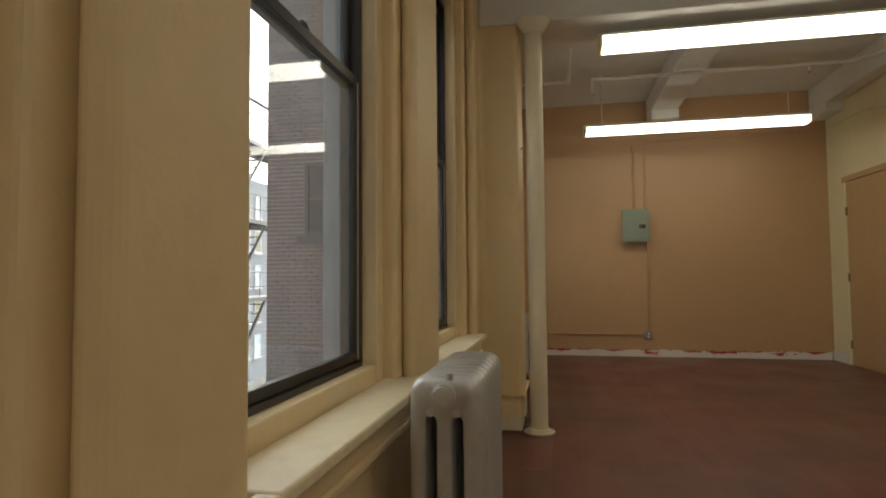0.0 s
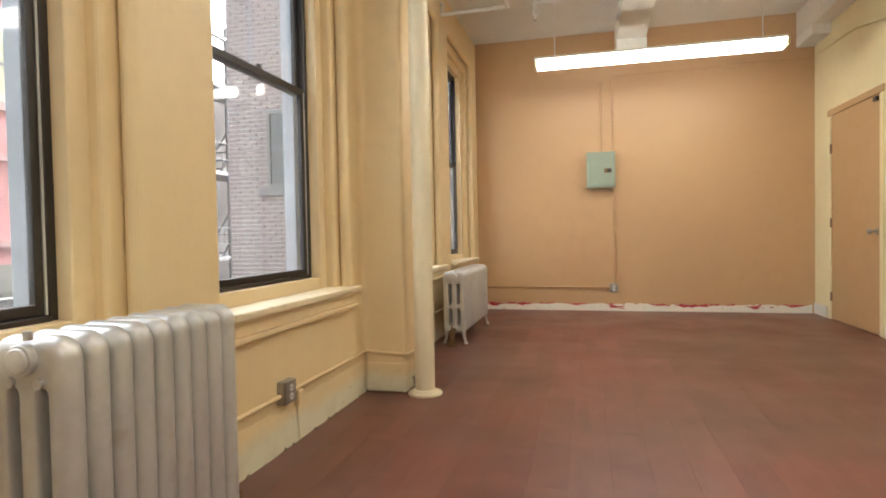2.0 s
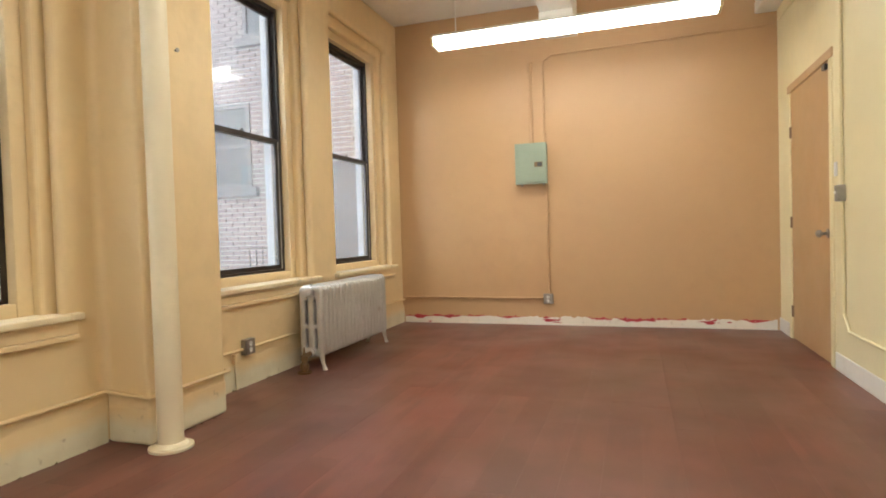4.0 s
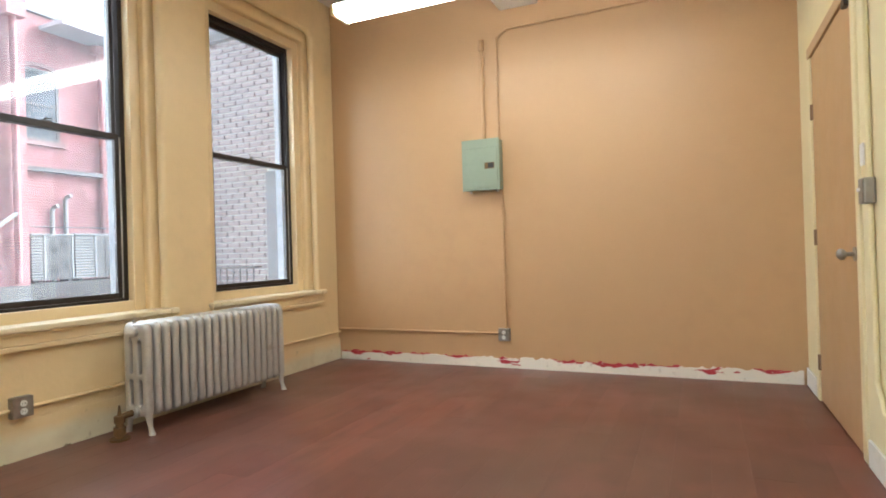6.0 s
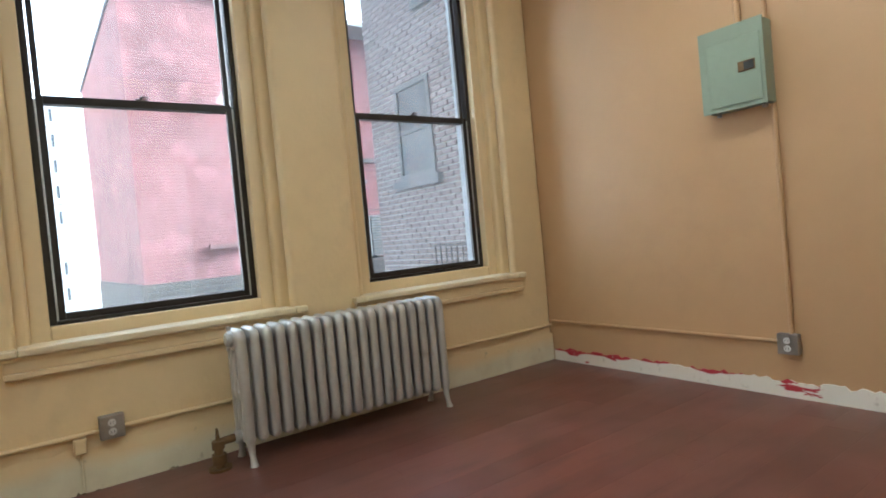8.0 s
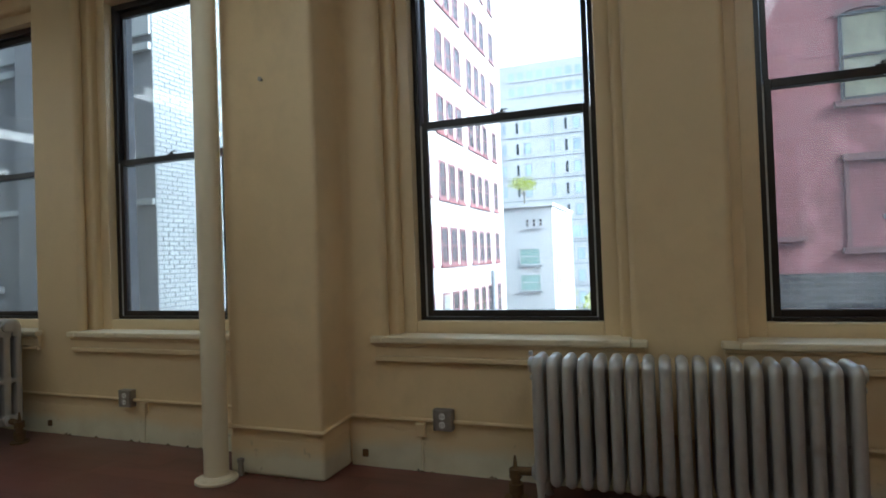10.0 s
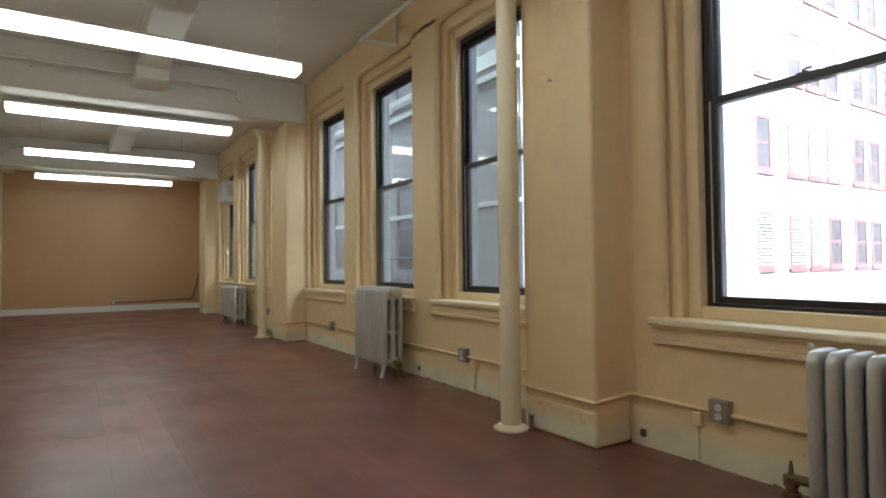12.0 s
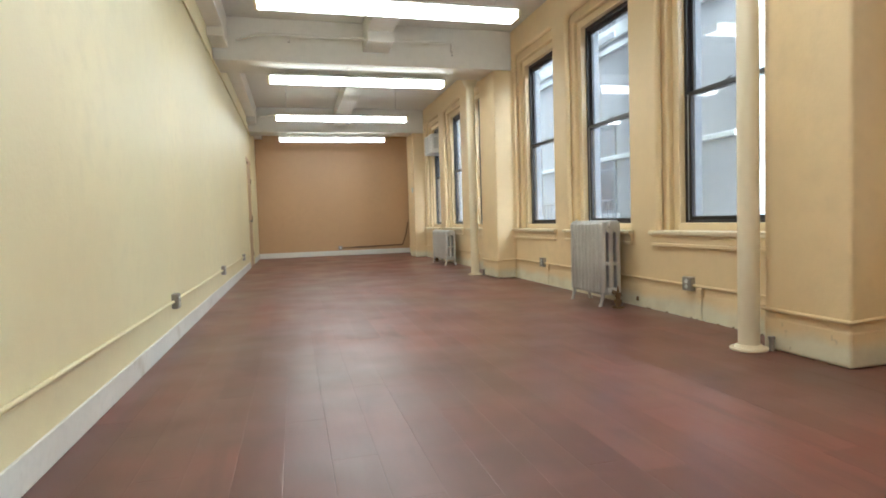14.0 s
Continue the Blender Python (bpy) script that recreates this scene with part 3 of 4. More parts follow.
def radiator(y0, y1, height, xc, depth, n, valve_low, label):
    pitch = (y1 - y0) / n
    r = thing("radiator", (xc, (y0 + y1) / 2, 0), label, "radiator", "cast-iron radiators")
    me = section_mesh(height, depth, pitch, 0.46 if n == 9 else 0.365)
    for i in range(n):
        s = new("section", me)
        s.location = (0, (i + 0.5) * pitch - (y1 - y0) / 2, 0)
        s.parent = r
    hy = (y1 - y0) / 2
    for s in (-1, 1):
        yl = s * (hy - pitch / 2)
        for cx in (-depth * 0.36, depth * 0.36):
            b = bmesh.new()
            out = math.copysign(1, cx)
            rings = []
            for z, off, rad in ((0.13, 0.0, 0.024), (0.08, 0.004, 0.018), (0.045, 0.012, 0.014), (0.015, 0.022, 0.017), (0.0, 0.026, 0.021)):
                rings.append([b.verts.new((cx + out * off + rad * math.cos(2 * math.pi * k / 10), yl + rad * math.sin(2 * math.pi * k / 10), z)) for k in range(10)])
            for p, q in zip(rings, rings[1:]):
                for k in range(10):
                    b.faces.new((p[k], p[(k + 1) % 10], q[(k + 1) % 10], q[k]))
            b.faces.new(rings[0]), b.faces.new(rings[-1])
            part("foot", b, SILVER, r, "", smooth=50)
        for z, rr in ((height - 0.05, 0.036), (0.135, 0.036)):
            b = bmesh.new()
            rod(b, (0, s * (hy - 0.012), z), (0, s * (hy + 0.014), z), rr, 20)
            rod(b, (0, s * (hy + 0.013), z), (0, s * (hy + 0.02), z), rr * 0.8, 20)
            part("end_plug", b, SILVER, r, "round cast end plug", 0.003, smooth=40)
        for cx in (-depth * 0.18, depth * 0.18):
            b = bmesh.new()
            rod(b, (cx, s * (hy - 0.01), height - 0.1), (cx, s * (hy + 0.006), height - 0.1), 0.012, 10)
            part("tie_bolt", b, SILVER, r, "", smooth=40)
    b = bmesh.new()
    rod(b, (0.02, -hy - 0.005, height - 0.005), (0.02, -hy - 0.005, height + 0.014), 0.01, 10)
    part("air_vent", b, SILVER, r, "small air vent", smooth=40)
    s = -1 if valve_low else 1
    b = bmesh.new()
    yv = s * (hy + 0.1)
    rod(b, (0, yv, 0.0), (0, yv, 0.1), 0.022, 12)
    rod(b, (0, yv, 0.03), (0, yv, 0.075), 0.034, 14)
    rod(b, (0, yv, 0.1), (0, yv, 0.14), 0.03, 8)
    rod(b, (0, yv, 0.14), (0, yv, 0.2), 0.012, 10, 0.005)
    rod(b, (0, yv, 0.13), (0, s * hy, 0.135), 0.02, 10)
    rod(b, (0, yv, 0.0), (0, yv, 0.012), 0.055, 18)
    part("valve", b, RUST, r, "tarnished brass steam valve", smooth=40)
    return r


radiator(6.25, 7.49, 0.665, 0.215, 0.21, 19, True, "silver-painted cast-iron column radiator below the corner windows")
radiator(2.1, 2.735, 0.805, 0.222, 0.215, 9, False, "tall short silver-painted cast-iron radiator between windows")
radiator(-4.03, -3.0, 0.665, 0.225, 0.21, 16, True, "silver-painted cast-iron radiator at the far end")


# ---- columns ----
def column(y):
    c = thing("column", (0.4, y, 0), "slim cream painted round iron column on a flange", "column", "iron columns")
    b = bmesh.new()
    rod(b, (0, 0, 0.02), (0, 0, 2.95), 0.062, 28)
    part("shaft", b, PIPEC, c, "cream painted round shaft", smooth=40)
    b = bmesh.new()
    rod(b, (0, 0, 0), (0, 0, 0.016), 0.108, 28)
    rod(b, (0, 0, 0.016), (0, 0, 0.035), 0.085, 28, 0.07)
    part("base_flange", b, PIPEC, c, "scuffed round base flange", 0.003, smooth=40)
    b = bmesh.new()
    rod(b, (0, 0, 2.86), (0, 0, 2.949), 0.07, 24, 0.12)
    part("capital", b, PIPEC, c, "flared cap", smooth=40)
    return c


column(4.61)
column(-0.94)
for y in (4.69, -0.8):
    b = bmesh.new()
    rod(b, (0.31, y, 0), (0.31, y, 0.07), 0.014, 12)
    rod(b, (0.31, y, 0.07), (0.31, y, 0.09), 0.019, 8)
    tagged(part("pipe_stub", b, STEEL, None, "", 0.002, smooth=40), "short grey capped pipe stub behind the column", "pipe", "pipe stubs")


# ---- fluorescent lights ----
def strip_light(y):
    lt = thing("ceiling_light", (2.108, y, 2.785), "long white fluorescent fixture with a glowing acrylic diffuser", "lamp", "fluorescent fixtures")
    L = 1.235
    bm = bmesh.new()
    prof = [(-0.11, 0.075), (-0.108, 0.03), (-0.09, 0.006), (-0.05, 0.0), (0.05, 0.0), (0.09, 0.006), (0.108, 0.03), (0.11, 0.075)]
    lo = [bm.verts.new((-L + 0.03, p[0], p[1])) for p in prof]
    hi = [bm.verts.new((L - 0.03, p[0], p[1])) for p in prof]
    for i in range(len(prof)):
        j = (i + 1) % len(prof)
        bm.faces.new((lo[i], lo[j], hi[j], hi[i]))
    bm.faces.new(lo), bm.faces.new(hi)
    part("diffuser", bm, TUBEGLOW, lt, "glowing prismatic acrylic diffuser", smooth=30)
    for s in (-1, 1):
        part("end_cap", boxes((*sorted((s * (L - 0.029), s * L)), -0.112, 0.112, 0.0, 0.08)), ENDCAP, lt, "yellowed plastic end cap", 0.008)
    part("body", boxes((-L, L, -0.06, 0.06, 0.081, 0.118)), FIXT, lt, "white enamelled steel body", 0.004)
    part("top_plate", boxes((-L, L, -0.112, 0.112, 0.0755, 0.0805)), FIXT, lt, "white enamelled reflector plate")
    under = any(a < y < b for a, b in PILS)
    top = (2.95 if under else HC) - 2.785 - 0.001
    for s in (-1, 1):
        b = bmesh.new()
        rod(b, (s * 1.02, 0, 0.118), (s * 1.02, 0, top), 0.006, 8)
        rod(b, (s * 1.02, 0, top - 0.012), (s * 1.02, 0, top), 0.03, 14)
        part("hanger_rod", b, FIXT, lt, "thin hanger rod", smooth=40)
    return lt


for y in LIGHT_Y:
    strip_light(y)


# ---- conduits, outlets, switch, panel ----
def run_of(name, pts, r, mat, label):
    b = bmesh.new()
    pipe(b, pts, r)
    return tagged(part(name, b, mat, None, "", smooth=40), label, "conduit", "surface conduits")


def outlet(x, y, z, face, group="surface outlets", low=False):
    """face: degrees about z; the plate looks along +x at 0."""
    o = thing("outlet_box", (x, y, z), "galvanised surface outlet box with a pale double receptacle", "outlet", group)
    o.rotation_euler = (0, 0, radians(face))
    part("box_body", boxes((0.0, 0.042, -0.052, 0.052, -0.055, 0.055)), STEEL, o, "galvanised steel box", 0.006)
    part("cover", boxes((0.0425, 0.046, -0.05, 0.05, -0.053, 0.053)), STEEL, o, "raised steel cover", 0.002)
    for dz in (-0.021, 0.021):
        b = bmesh.new()
        bmesh.ops.create_cone(b, cap_ends=True, segments=16, radius1=0.017, radius2=0.017, depth=0.004, matrix=pose(0.048, 0, dz, 0, 90, 0))
        rc = part("receptacle", b, OUTLET, o, "pale receptacle face")
        part("slot", boxes((0.0502, 0.0506, -0.008, -0.006, dz - 0.005, dz + 0.005), (0.0502, 0.0506, 0.006, 0.008, dz - 0.005, dz + 0.005)), DARK, rc, "dark slots")
    return o


def small_box(x, y, z, face, mat=YELLOW):
    o = thing("junction_box", (x, y, z), "small painted low-voltage jack box on the wall", "junction box", "jack boxes")
    o.rotation_euler = (0, 0, radians(face))
    part("jack_body", boxes((0.0, 0.028, -0.025, 0.025, -0.035, 0.035)), mat, o, "painted box", 0.004)
    part("jack_cover", boxes((0.0285, 0.031, -0.02, 0.02, -0.03, 0.03)), mat, o, "painted cover", 0.002)
    return o


ZC = 0.27
segs = [(YE, PILS[0][1]), (PILS[0][0], PILS[1][1]), (PILS[1][0], PILS[2][1])]
for i, (a, b) in enumerate(segs):
    run_of("conduit", [(0.014, a - 0.02 if i == 0 else a - 0.02, ZC), (0.014, b + 0.02, ZC)], 0.011, YELLOW, "cream painted conduit along the window wall")
for y0, y1 in PILS[:2]:
    z = 0.25
    run_of("conduit", [(0.014, y0 - 0.03, ZC), (0.03, y0 - 0.012, ZC - 0.004), (0.293, y0 - 0.012, z), (0.297, y1 + 0.012, z), (0.03, y1 + 0.012, ZC - 0.004), (0.014, y1 + 0.03, ZC)], 0.011, YELLOW,
           "cream painted conduit wrapped round the pilaster")
for y in (5.735, 3.56, 0.745, 3.56 - BAY):
    outlet(0.0, y, ZC + 0.012, 0, "window wall outlets")
    yb = y - 0.13 if y > 5 else y + 0.13
    small_box(0.001, yb, ZC - 0.05, 0)
    run_of("conduit", [(0.008, yb, ZC - 0.085), (0.008, yb, 0.15), (0.016, yb, 0.01)], 0.006, SCUFF, "thin painted cable drop")
for y in (5.27, 2.82):
    tagged(part("wall_patch", boxes((0.0, 0.016, y - 0.016, y + 0.016, 0.05, 0.09)), RUST, None, "", 0.004), "small rusty knockout near the floor", "knockout")
b = bmesh.new()
rod(b, (0.275, 4.875, 2.08), (0.297, 4.875, 2.082), 0.006, 8)
rod(b, (0.295, 4.875, 2.082), (0.299, 4.875, 2.082), 0.012, 10)
tagged(part("nail", b, STEEL, None), "nail head in the pilaster", "nail")

# end wall
run_of("conduit", [(0.02, YE - 0.014, 0.3), (1.67, YE - 0.014, 0.3)], 0.011, ORANGE, "tan painted conduit along the end wall")
run_of("conduit", [(1.735, YE - 0.014, 0.34), (1.735, YE - 0.014, 1.55)], 0.012, ORANGE, "tan painted conduit up to the panel")
run_of("conduit", [(1.583, YE - 0.016, 1.99), (1.583, YE - 0.016, 2.8)], 0.016, ORANGE, "tan painted conduit above the panel")
run_of("conduit", [(1.72, YE - 0.014, 1.99), (1.72, YE - 0.014, 2.88), (1.81, YE - 0.014, 2.94), (XD - 0.02, YE - 0.014, 2.97)], 0.011, ORANGE, "tan painted conduit bending along the end wall")
run_of("conduit_fitting", [(1.583, YE - 0.02, 2.79), (1.583, YE - 0.02, 2.88)], 0.024, ORANGE, "tan painted conduit fitting above the panel")
outlet(1.722, YE, 0.292, -90, "end wall outlets")
p = thing("breaker_panel", (1.579, YE, 1.772), "grey-green enamelled electrical breaker panel on the tan wall", "electrical panel")
part("panel_body", boxes((-0.165, 0.165, -0.1, 0.0, -0.215, 0.215)), PANELG, p, "steel box", 0.004)
part("panel_trim", boxes((-0.172, 0.172, -0.112, -0.1005, -0.222, 0.222)), PANELG, p, "flat cover", 0.003)
dr = part("panel_door", boxes((-0.125, 0.155, -0.119, -0.1125, -0.2, 0.145)), PANELG, p, "hinged door", 0.003)
part("latch_plate", boxes((0.04, 0.128, -0.1225, -0.1195, -0.04, 0.014)), RUST, dr, "dark latch plate", 0.001)
part("latch", boxes((0.072, 0.122, -0.1255, -0.123, -0.034, 0.008)), DARK, dr, "black recessed latch")
b = bmesh.new()
rod(b, (-0.11, -0.06, -0.24), (-0.11, -0.06, -0.216), 0.012, 10)
part("knockout_plug", b, STEEL, p, "bright plug under the box", smooth=40)
b = bmesh.new()
rod(b, (0.13, -0.05, -0.235), (0.13, -0.05, -0.216), 0.014, 10)
part("connector", b, STEEL, p, "steel connector", smooth=40)

# long wall
ZL = 0.312
X1 = XD - 0.014
run_of("conduit", [(X1, 5.75, ZL), (X1, DOORS[1][1] + 0.1, ZL)], 0.011, PALEY, "pale painted conduit along the long wall")
run_of("conduit", [(X1, 5.75, ZL), (X1, 6.74, ZL), (X1, 6.84, 0.42), (X1, 6.86, 1.19)], 0.011, PALEY, "pale painted conduit to the switch")
run_of("conduit", [(X1, 6.86, 1.28), (X1, 6.86, 2.66), (X1, 6.98, 2.82), (X1, 7.6, 2.94), (X1, 8.6, 2.98)], 0.011, PALEY, "pale painted conduit above the switch")
run_of("conduit", [(X1, 6.3, 2.88), (X1, 4.2, 2.9), (X1, -0.5, 2.92), (X1, -6.5, 2.92)], 0.013, PALEY, "pale painted conduit under the ceiling beam")
for y in (5.83, 2.9, -0.12, -3.15):
    outlet(XD, y, ZL, 180, "long wall outlets")
small_box(XD, 5.72, 0.145, 180, PALEY)
run_of("conduit", [(XD - 0.008, 5.74, ZL - 0.02), (XD - 0.008, 5.72, 0.18)], 0.006, PALEY, "thin painted cable drop")
s = thing("light_switch", (XD, 6.86, 1.235), "galvanised surface switch box with a toggle", "switch")
s.rotation_euler = (0, 0, radians(180))
part("switch_body", boxes((0.0, 0.045, -0.036, 0.036, -0.055, 0.055)), STEEL, s, "galvanised box", 0.006)
part("switch_cover", boxes((0.0455, 0.049, -0.034, 0.034, -0.053, 0.053)), STEEL, s, "steel cover", 0.002)
part("toggle", boxes((0.0495, 0.062, -0.005, 0.005, -0.002, 0.014)), OUTLET, s, "pale toggle", 0.002)
c = thing("wall_plate", (XD, 7.02, 1.41), "small pale cover plate beside the door", "wall plate")
part("plate_body", boxes((-0.008, 0.0, -0.03, 0.03, -0.05, 0.05)), OUTLET, c, "pale plate", 0.003)

# far wall
run_of("conduit", [(0.03, YF + 0.02, 0.85), (0.1, YF + 0.02, 0.5), (0.2, YF + 0.02, 0.23), (1.85, YF + 0.02, 0.2)], 0.017, BROWNC, "brown conduit along the far wall")
outlet(1.9, YF, 0.2, 90, "far wall outlets")


# ---- sprinkler pipes ----
def sprinkler(run, x, y, z):
    b = bmesh.new()
    rod(b, (x, y, z), (x, y, z - 0.04), 0.011, 10)
    o = part("sprinkler_head", b, PIPEW, run, "small threaded sprinkler nozzle", smooth=40)
    b = bmesh.new()
    rod(b, (x, y, z - 0.065), (x, y, z - 0.062), 0.016, 12)
    rod(b, (x - 0.009, y, z - 0.04), (x - 0.009, y, z - 0.063), 0.002, 6), rod(b, (x + 0.009, y, z - 0.04), (x + 0.009, y, z - 0.063), 0.002, 6)
    part("deflector", b, STEEL, o, "small metal deflector")


def sprinkler_run(pts, label="white painted sprinkler pipe under the ceiling"):
    b = bmesh.new()
    pipe(b, pts, 0.02)
    for p in (pts[0], pts[-1]):
        bmesh.ops.create_uvsphere(b, u_segments=10, v_segments=6, radius=0.028, matrix=Matrix.Translation(p))
    return tagged(part("sprinkler_pipe", b, PIPEW, None, "", smooth=40), label, "pipe", "sprinkler pipes")


for yp in (6.75, 0.05, -5.3):
    run = sprinkler_run([(0.95, yp, 3.1), (0.95, yp, 3.2), (3.4, yp, 3.2), (3.67, yp - 0.25, 3.2)])
    sprinkler(run, 0.95, yp, 3.1)
    sprinkler(run, 3.05, yp, 3.18)
sprinkler_run([(0.03, 6.77, 3.3), (0.03, 6.77, 3.2), (0.69, 6.76, 3.2), (0.69, 5.19, 3.2)], "white painted pipe with an elbow near the window wall")
sprinkler_run([(0.03, 2.45, 3.49), (0.03, 2.45, 3.15), (0.31, 2.24, 3.2), (0.31, 4.59, 3.2)], "white painted pipe above the windows")
for yp in (5.8, 2.6, -2.4):
    b = bmesh.new()
    rod(b, (2.9, yp, HC), (2.9, yp, HC - 0.05), 0.012, 8)
    tagged(part("ceiling_hook", b, STEEL, None), "small metal stub in the ceiling", "hook", "ceiling stubs")


# ---- far window air conditioner ----
a = thing("air_conditioner", (-0.02, WIN_Y[7], 2.35), "pale grey window air conditioner fixed in the upper sash", "air conditioner")
part("ac_case", boxes((-0.4, 0.1, -0.33, 0.33, 0.0, 0.42)), OUTLET, a, "pale metal case", 0.012)
part("front_panel", boxes((0.101, 0.115, -0.32, 0.32, 0.01, 0.41)), OUTLET, a, "plastic front", 0.008)
for i in range(8):
    part("louvre", boxes((0.1155, 0.12, -0.28, 0.1, 0.05 + i * 0.042, 0.07 + i * 0.042)), SASHIN, a, "")
part("side_vent", boxes((-0.05, 0.05, 0.3305, 0.333, 0.1, 0.34)), SASHIN, a, "grey side vent")
t = thing("thermostat", (0.28, PILS[2][1] - 0.1, 1.6), "small dark wall control on the far pilaster", "thermostat")
part("thermostat_body", boxes((0.0, 0.03, -0.04, 0.04, -0.06, 0.06)), SASHIN, t, "grey body", 0.006)


# ---- outside ----
GZ = -7.0
structure("ground", boxes((-900, 400, -700, 700, GZ - 0.3, GZ)), CONC, "grey paved ground of the courtyard and streets", "ground")


def facade_window(parent, axis, at, u0, u1, z0, z1, glass_mat, frame_mat, sill_mat, out, arch=False, rails=1, f=0.07):
    """A framed window set in a facade. axis x: the facade looks along x; out is +1 or -1."""
    def bx(a0, a1, ua, ub, za, zb):
        lo, hi = sorted((at + out * a0, at + out * a1))
        return (lo, hi, ua, ub, za, zb) if axis == "x" else (ua, ub, lo, hi, za, zb)
    dims = [bx(0.0, 0.035, u0, u0 + f, z0, z1), bx(0.0, 0.035, u1 - f, u1, z0, z1), bx(0.0, 0.035, u0 + f, u1 - f, z1 - f, z1), bx(0.0, 0.035, u0 + f, u1 - f, z0, z0 + f)]
    for i in range(rails):
        zm = z0 + (z1 - z0) * (i + 1) / (rails + 1)
        dims.append(bx(0.002, 0.03, u0 + f, u1 - f, zm - 0.03, zm + 0.03))
    w = part("facade_window", boxes(*dims), frame_mat, parent, "sash window")
    part("facade_pane", boxes(bx(0.003, 0.012, u0 + f * 0.9, u1 - f * 0.9, z0 + f * 0.9, z1 - f * 0.9)), glass_mat, w, "")
    part("facade_sill", boxes(bx(0.0, 0.09, u0 - 0.12, u1 + 0.12, z0 - 0.13, z0 - 0.002)), sill_mat, w, "")
    if arch:
        b = bmesh.new()
        n = 8
        top = [(u0 - 0.06 + (u1 - u0 + 0.12) * i / n, z1 + 0.04 + 0.12 * math.sin(math.pi * i / n)) for i in range(n + 1)]
        low = [(u0 - 0.06, z1 - 0.1)] + [(u, z - 0.1) for u, z in top[1:-1]] + [(u1 + 0.06, z1 - 0.1)]
        A = [[b.verts.new((at + out * d, u, z) if axis == "x" else (u, at + out * d, z)) for u, z in row] for d in (0.0, 0.055) for row in (top, low)]
        for i in range(n):
            b.faces.new((A[2][i], A[2][i + 1], A[3][i + 1], A[3][i]))
            b.faces.new((A[0][i], A[0][i + 1], A[2][i + 1], A[2][i]))
            b.faces.new((A[1][i], A[1][i + 1], A[3][i + 1], A[3][i]))
        part("lintel", b, sill_mat, w, "")
    return w


# red brick house across the court
RX = -10.5
RX2 = -11.2  # recessed part of the facade
red = thing("red_brick_house", (RX, 12, GZ), "three-storey painted red brick house with arched sash windows", "building")
red.location = (0, 0, 0)
bm = boxes((RX - 9, RX, 7.45, 11.95, 0.55, 6.9), (RX - 9, RX2, 11.951, 17.1, 0.55, 7.05))
part("wall", bm, BRICKRED, red, "painted red brick wall")
part("foundation", boxes((RX - 9, RX + 0.02, 7.4, 11.97, GZ, 0.549), (RX - 9, RX2 + 0.02, 11.971, 17.12, GZ, 0.549)), STONE, red, "grey rubble stone lower wall")
part("cornice", boxes((RX - 9.05, RX + 0.1, 7.4, 11.97, 6.901, 7.0), (RX - 9.05, RX2 + 0.1, 11.971, 17.15, 7.051, 7.17)), IRON, red, "dark roof edge")
for x, yc, z, gm in ((RX, 10.68, 3.9, PALEGLASS), (RX2, 12.68, 4.0, DARKGLASS), (RX2, 14.73, 4.0, PALEGLASS), (RX2, 16.27, 4.0, PALEGLASS)):
    facade_window(red, "x", x, yc - 0.44, yc + 0.44, z, z + 1.72, gm, IRON, REDTRIM, 1, True)
for yc in (10.74,):
    facade = boxes((RX, RX + 0.03, yc - 0.5, yc - 0.42, 1.05, 2.8), (RX, RX + 0.03, yc + 0.42, yc + 0.5, 1.05, 2.8), (RX, RX + 0.07, yc - 0.52, yc + 0.52, 2.72, 2.86), (RX, RX + 0.12, yc - 0.58, yc + 0.58, 0.92, 1.04))
    part("blocked_window", facade, REDTRIM, red, "bricked-up window with its sill and lintel")
part("cellar_opening", boxes((RX + 0.021, RX + 0.05, 9.86, 10.79, -0.28, -0.04)), HOLE, red, "dark cellar opening")
part("cellar_rail", boxes((RX + 0.051, RX + 0.08, 9.9, 10.76, -0.18, -0.15)), WHITEF, red, "white bar across the cellar opening")
hatch = part("cellar_hatch", boxes((RX + 0.021, RX + 0.4, 9.98, 10.82, -0.8, -0.47)), GREYD, red, "dark grey cellar hatch")
part("hatch_lid", boxes((RX + 0.021, RX + 0.46, 9.92, 10.9, -0.469, -0.43)), WHITEF, hatch, "pale metal lid")
part("old_sill", boxes((RX, RX + 0.12, 8.82, 9.56, 1.19, 1.29)), REDTRIM, red, "worn painted sill of a bricked-up opening")
part("ledge", boxes((RX2, RX2 + 0.16, 12.2, 14.29, 3.24, 3.34)), IRON, red, "dark ledge line")
for x, y, z0 in ((RX, 11.66, 0.6), (RX2, 14.18, 1.4)):
    b = bmesh.new()
    rod(b, (x + 0.1, y, z0), (x + 0.1, y, 6.6), 0.07, 10)
    box(b, x, x + 0.26, y - 0.2, y + 0.2, 6.5, 6.85)
    part("downpipe", b, BRICKRED, red, "downpipe painted brick red", smooth=40)
b = bmesh.new()
rod(b, (RX + 0.14, 10.98, 1.64), (RX + 0.14, 11.62, 2.14), 0.045, 10)
rod(b, (RX + 0.14, 10.8, 1.6), (RX + 0.14, 11.0, 1.64), 0.045, 10)
part("waste_pipe", b, ACM, red, "slanting waste pipe", smooth=40)
b = boxes((RX - 3.4, RX - 1.2, 10.7, 12.8, 6.95, 7.3))
rod(b, (RX - 2.3, 11.75, 7.3), (RX - 2.3, 11.75, 8.4), 0.95, 28)
rod(b, (RX - 2.3, 11.75, 8.4), (RX - 2.3, 11.75, 8.8), 0.98, 28, 0.3)
part("roof_tank", b, WHITEF, red, "pale water tank on the roof", smooth=40)
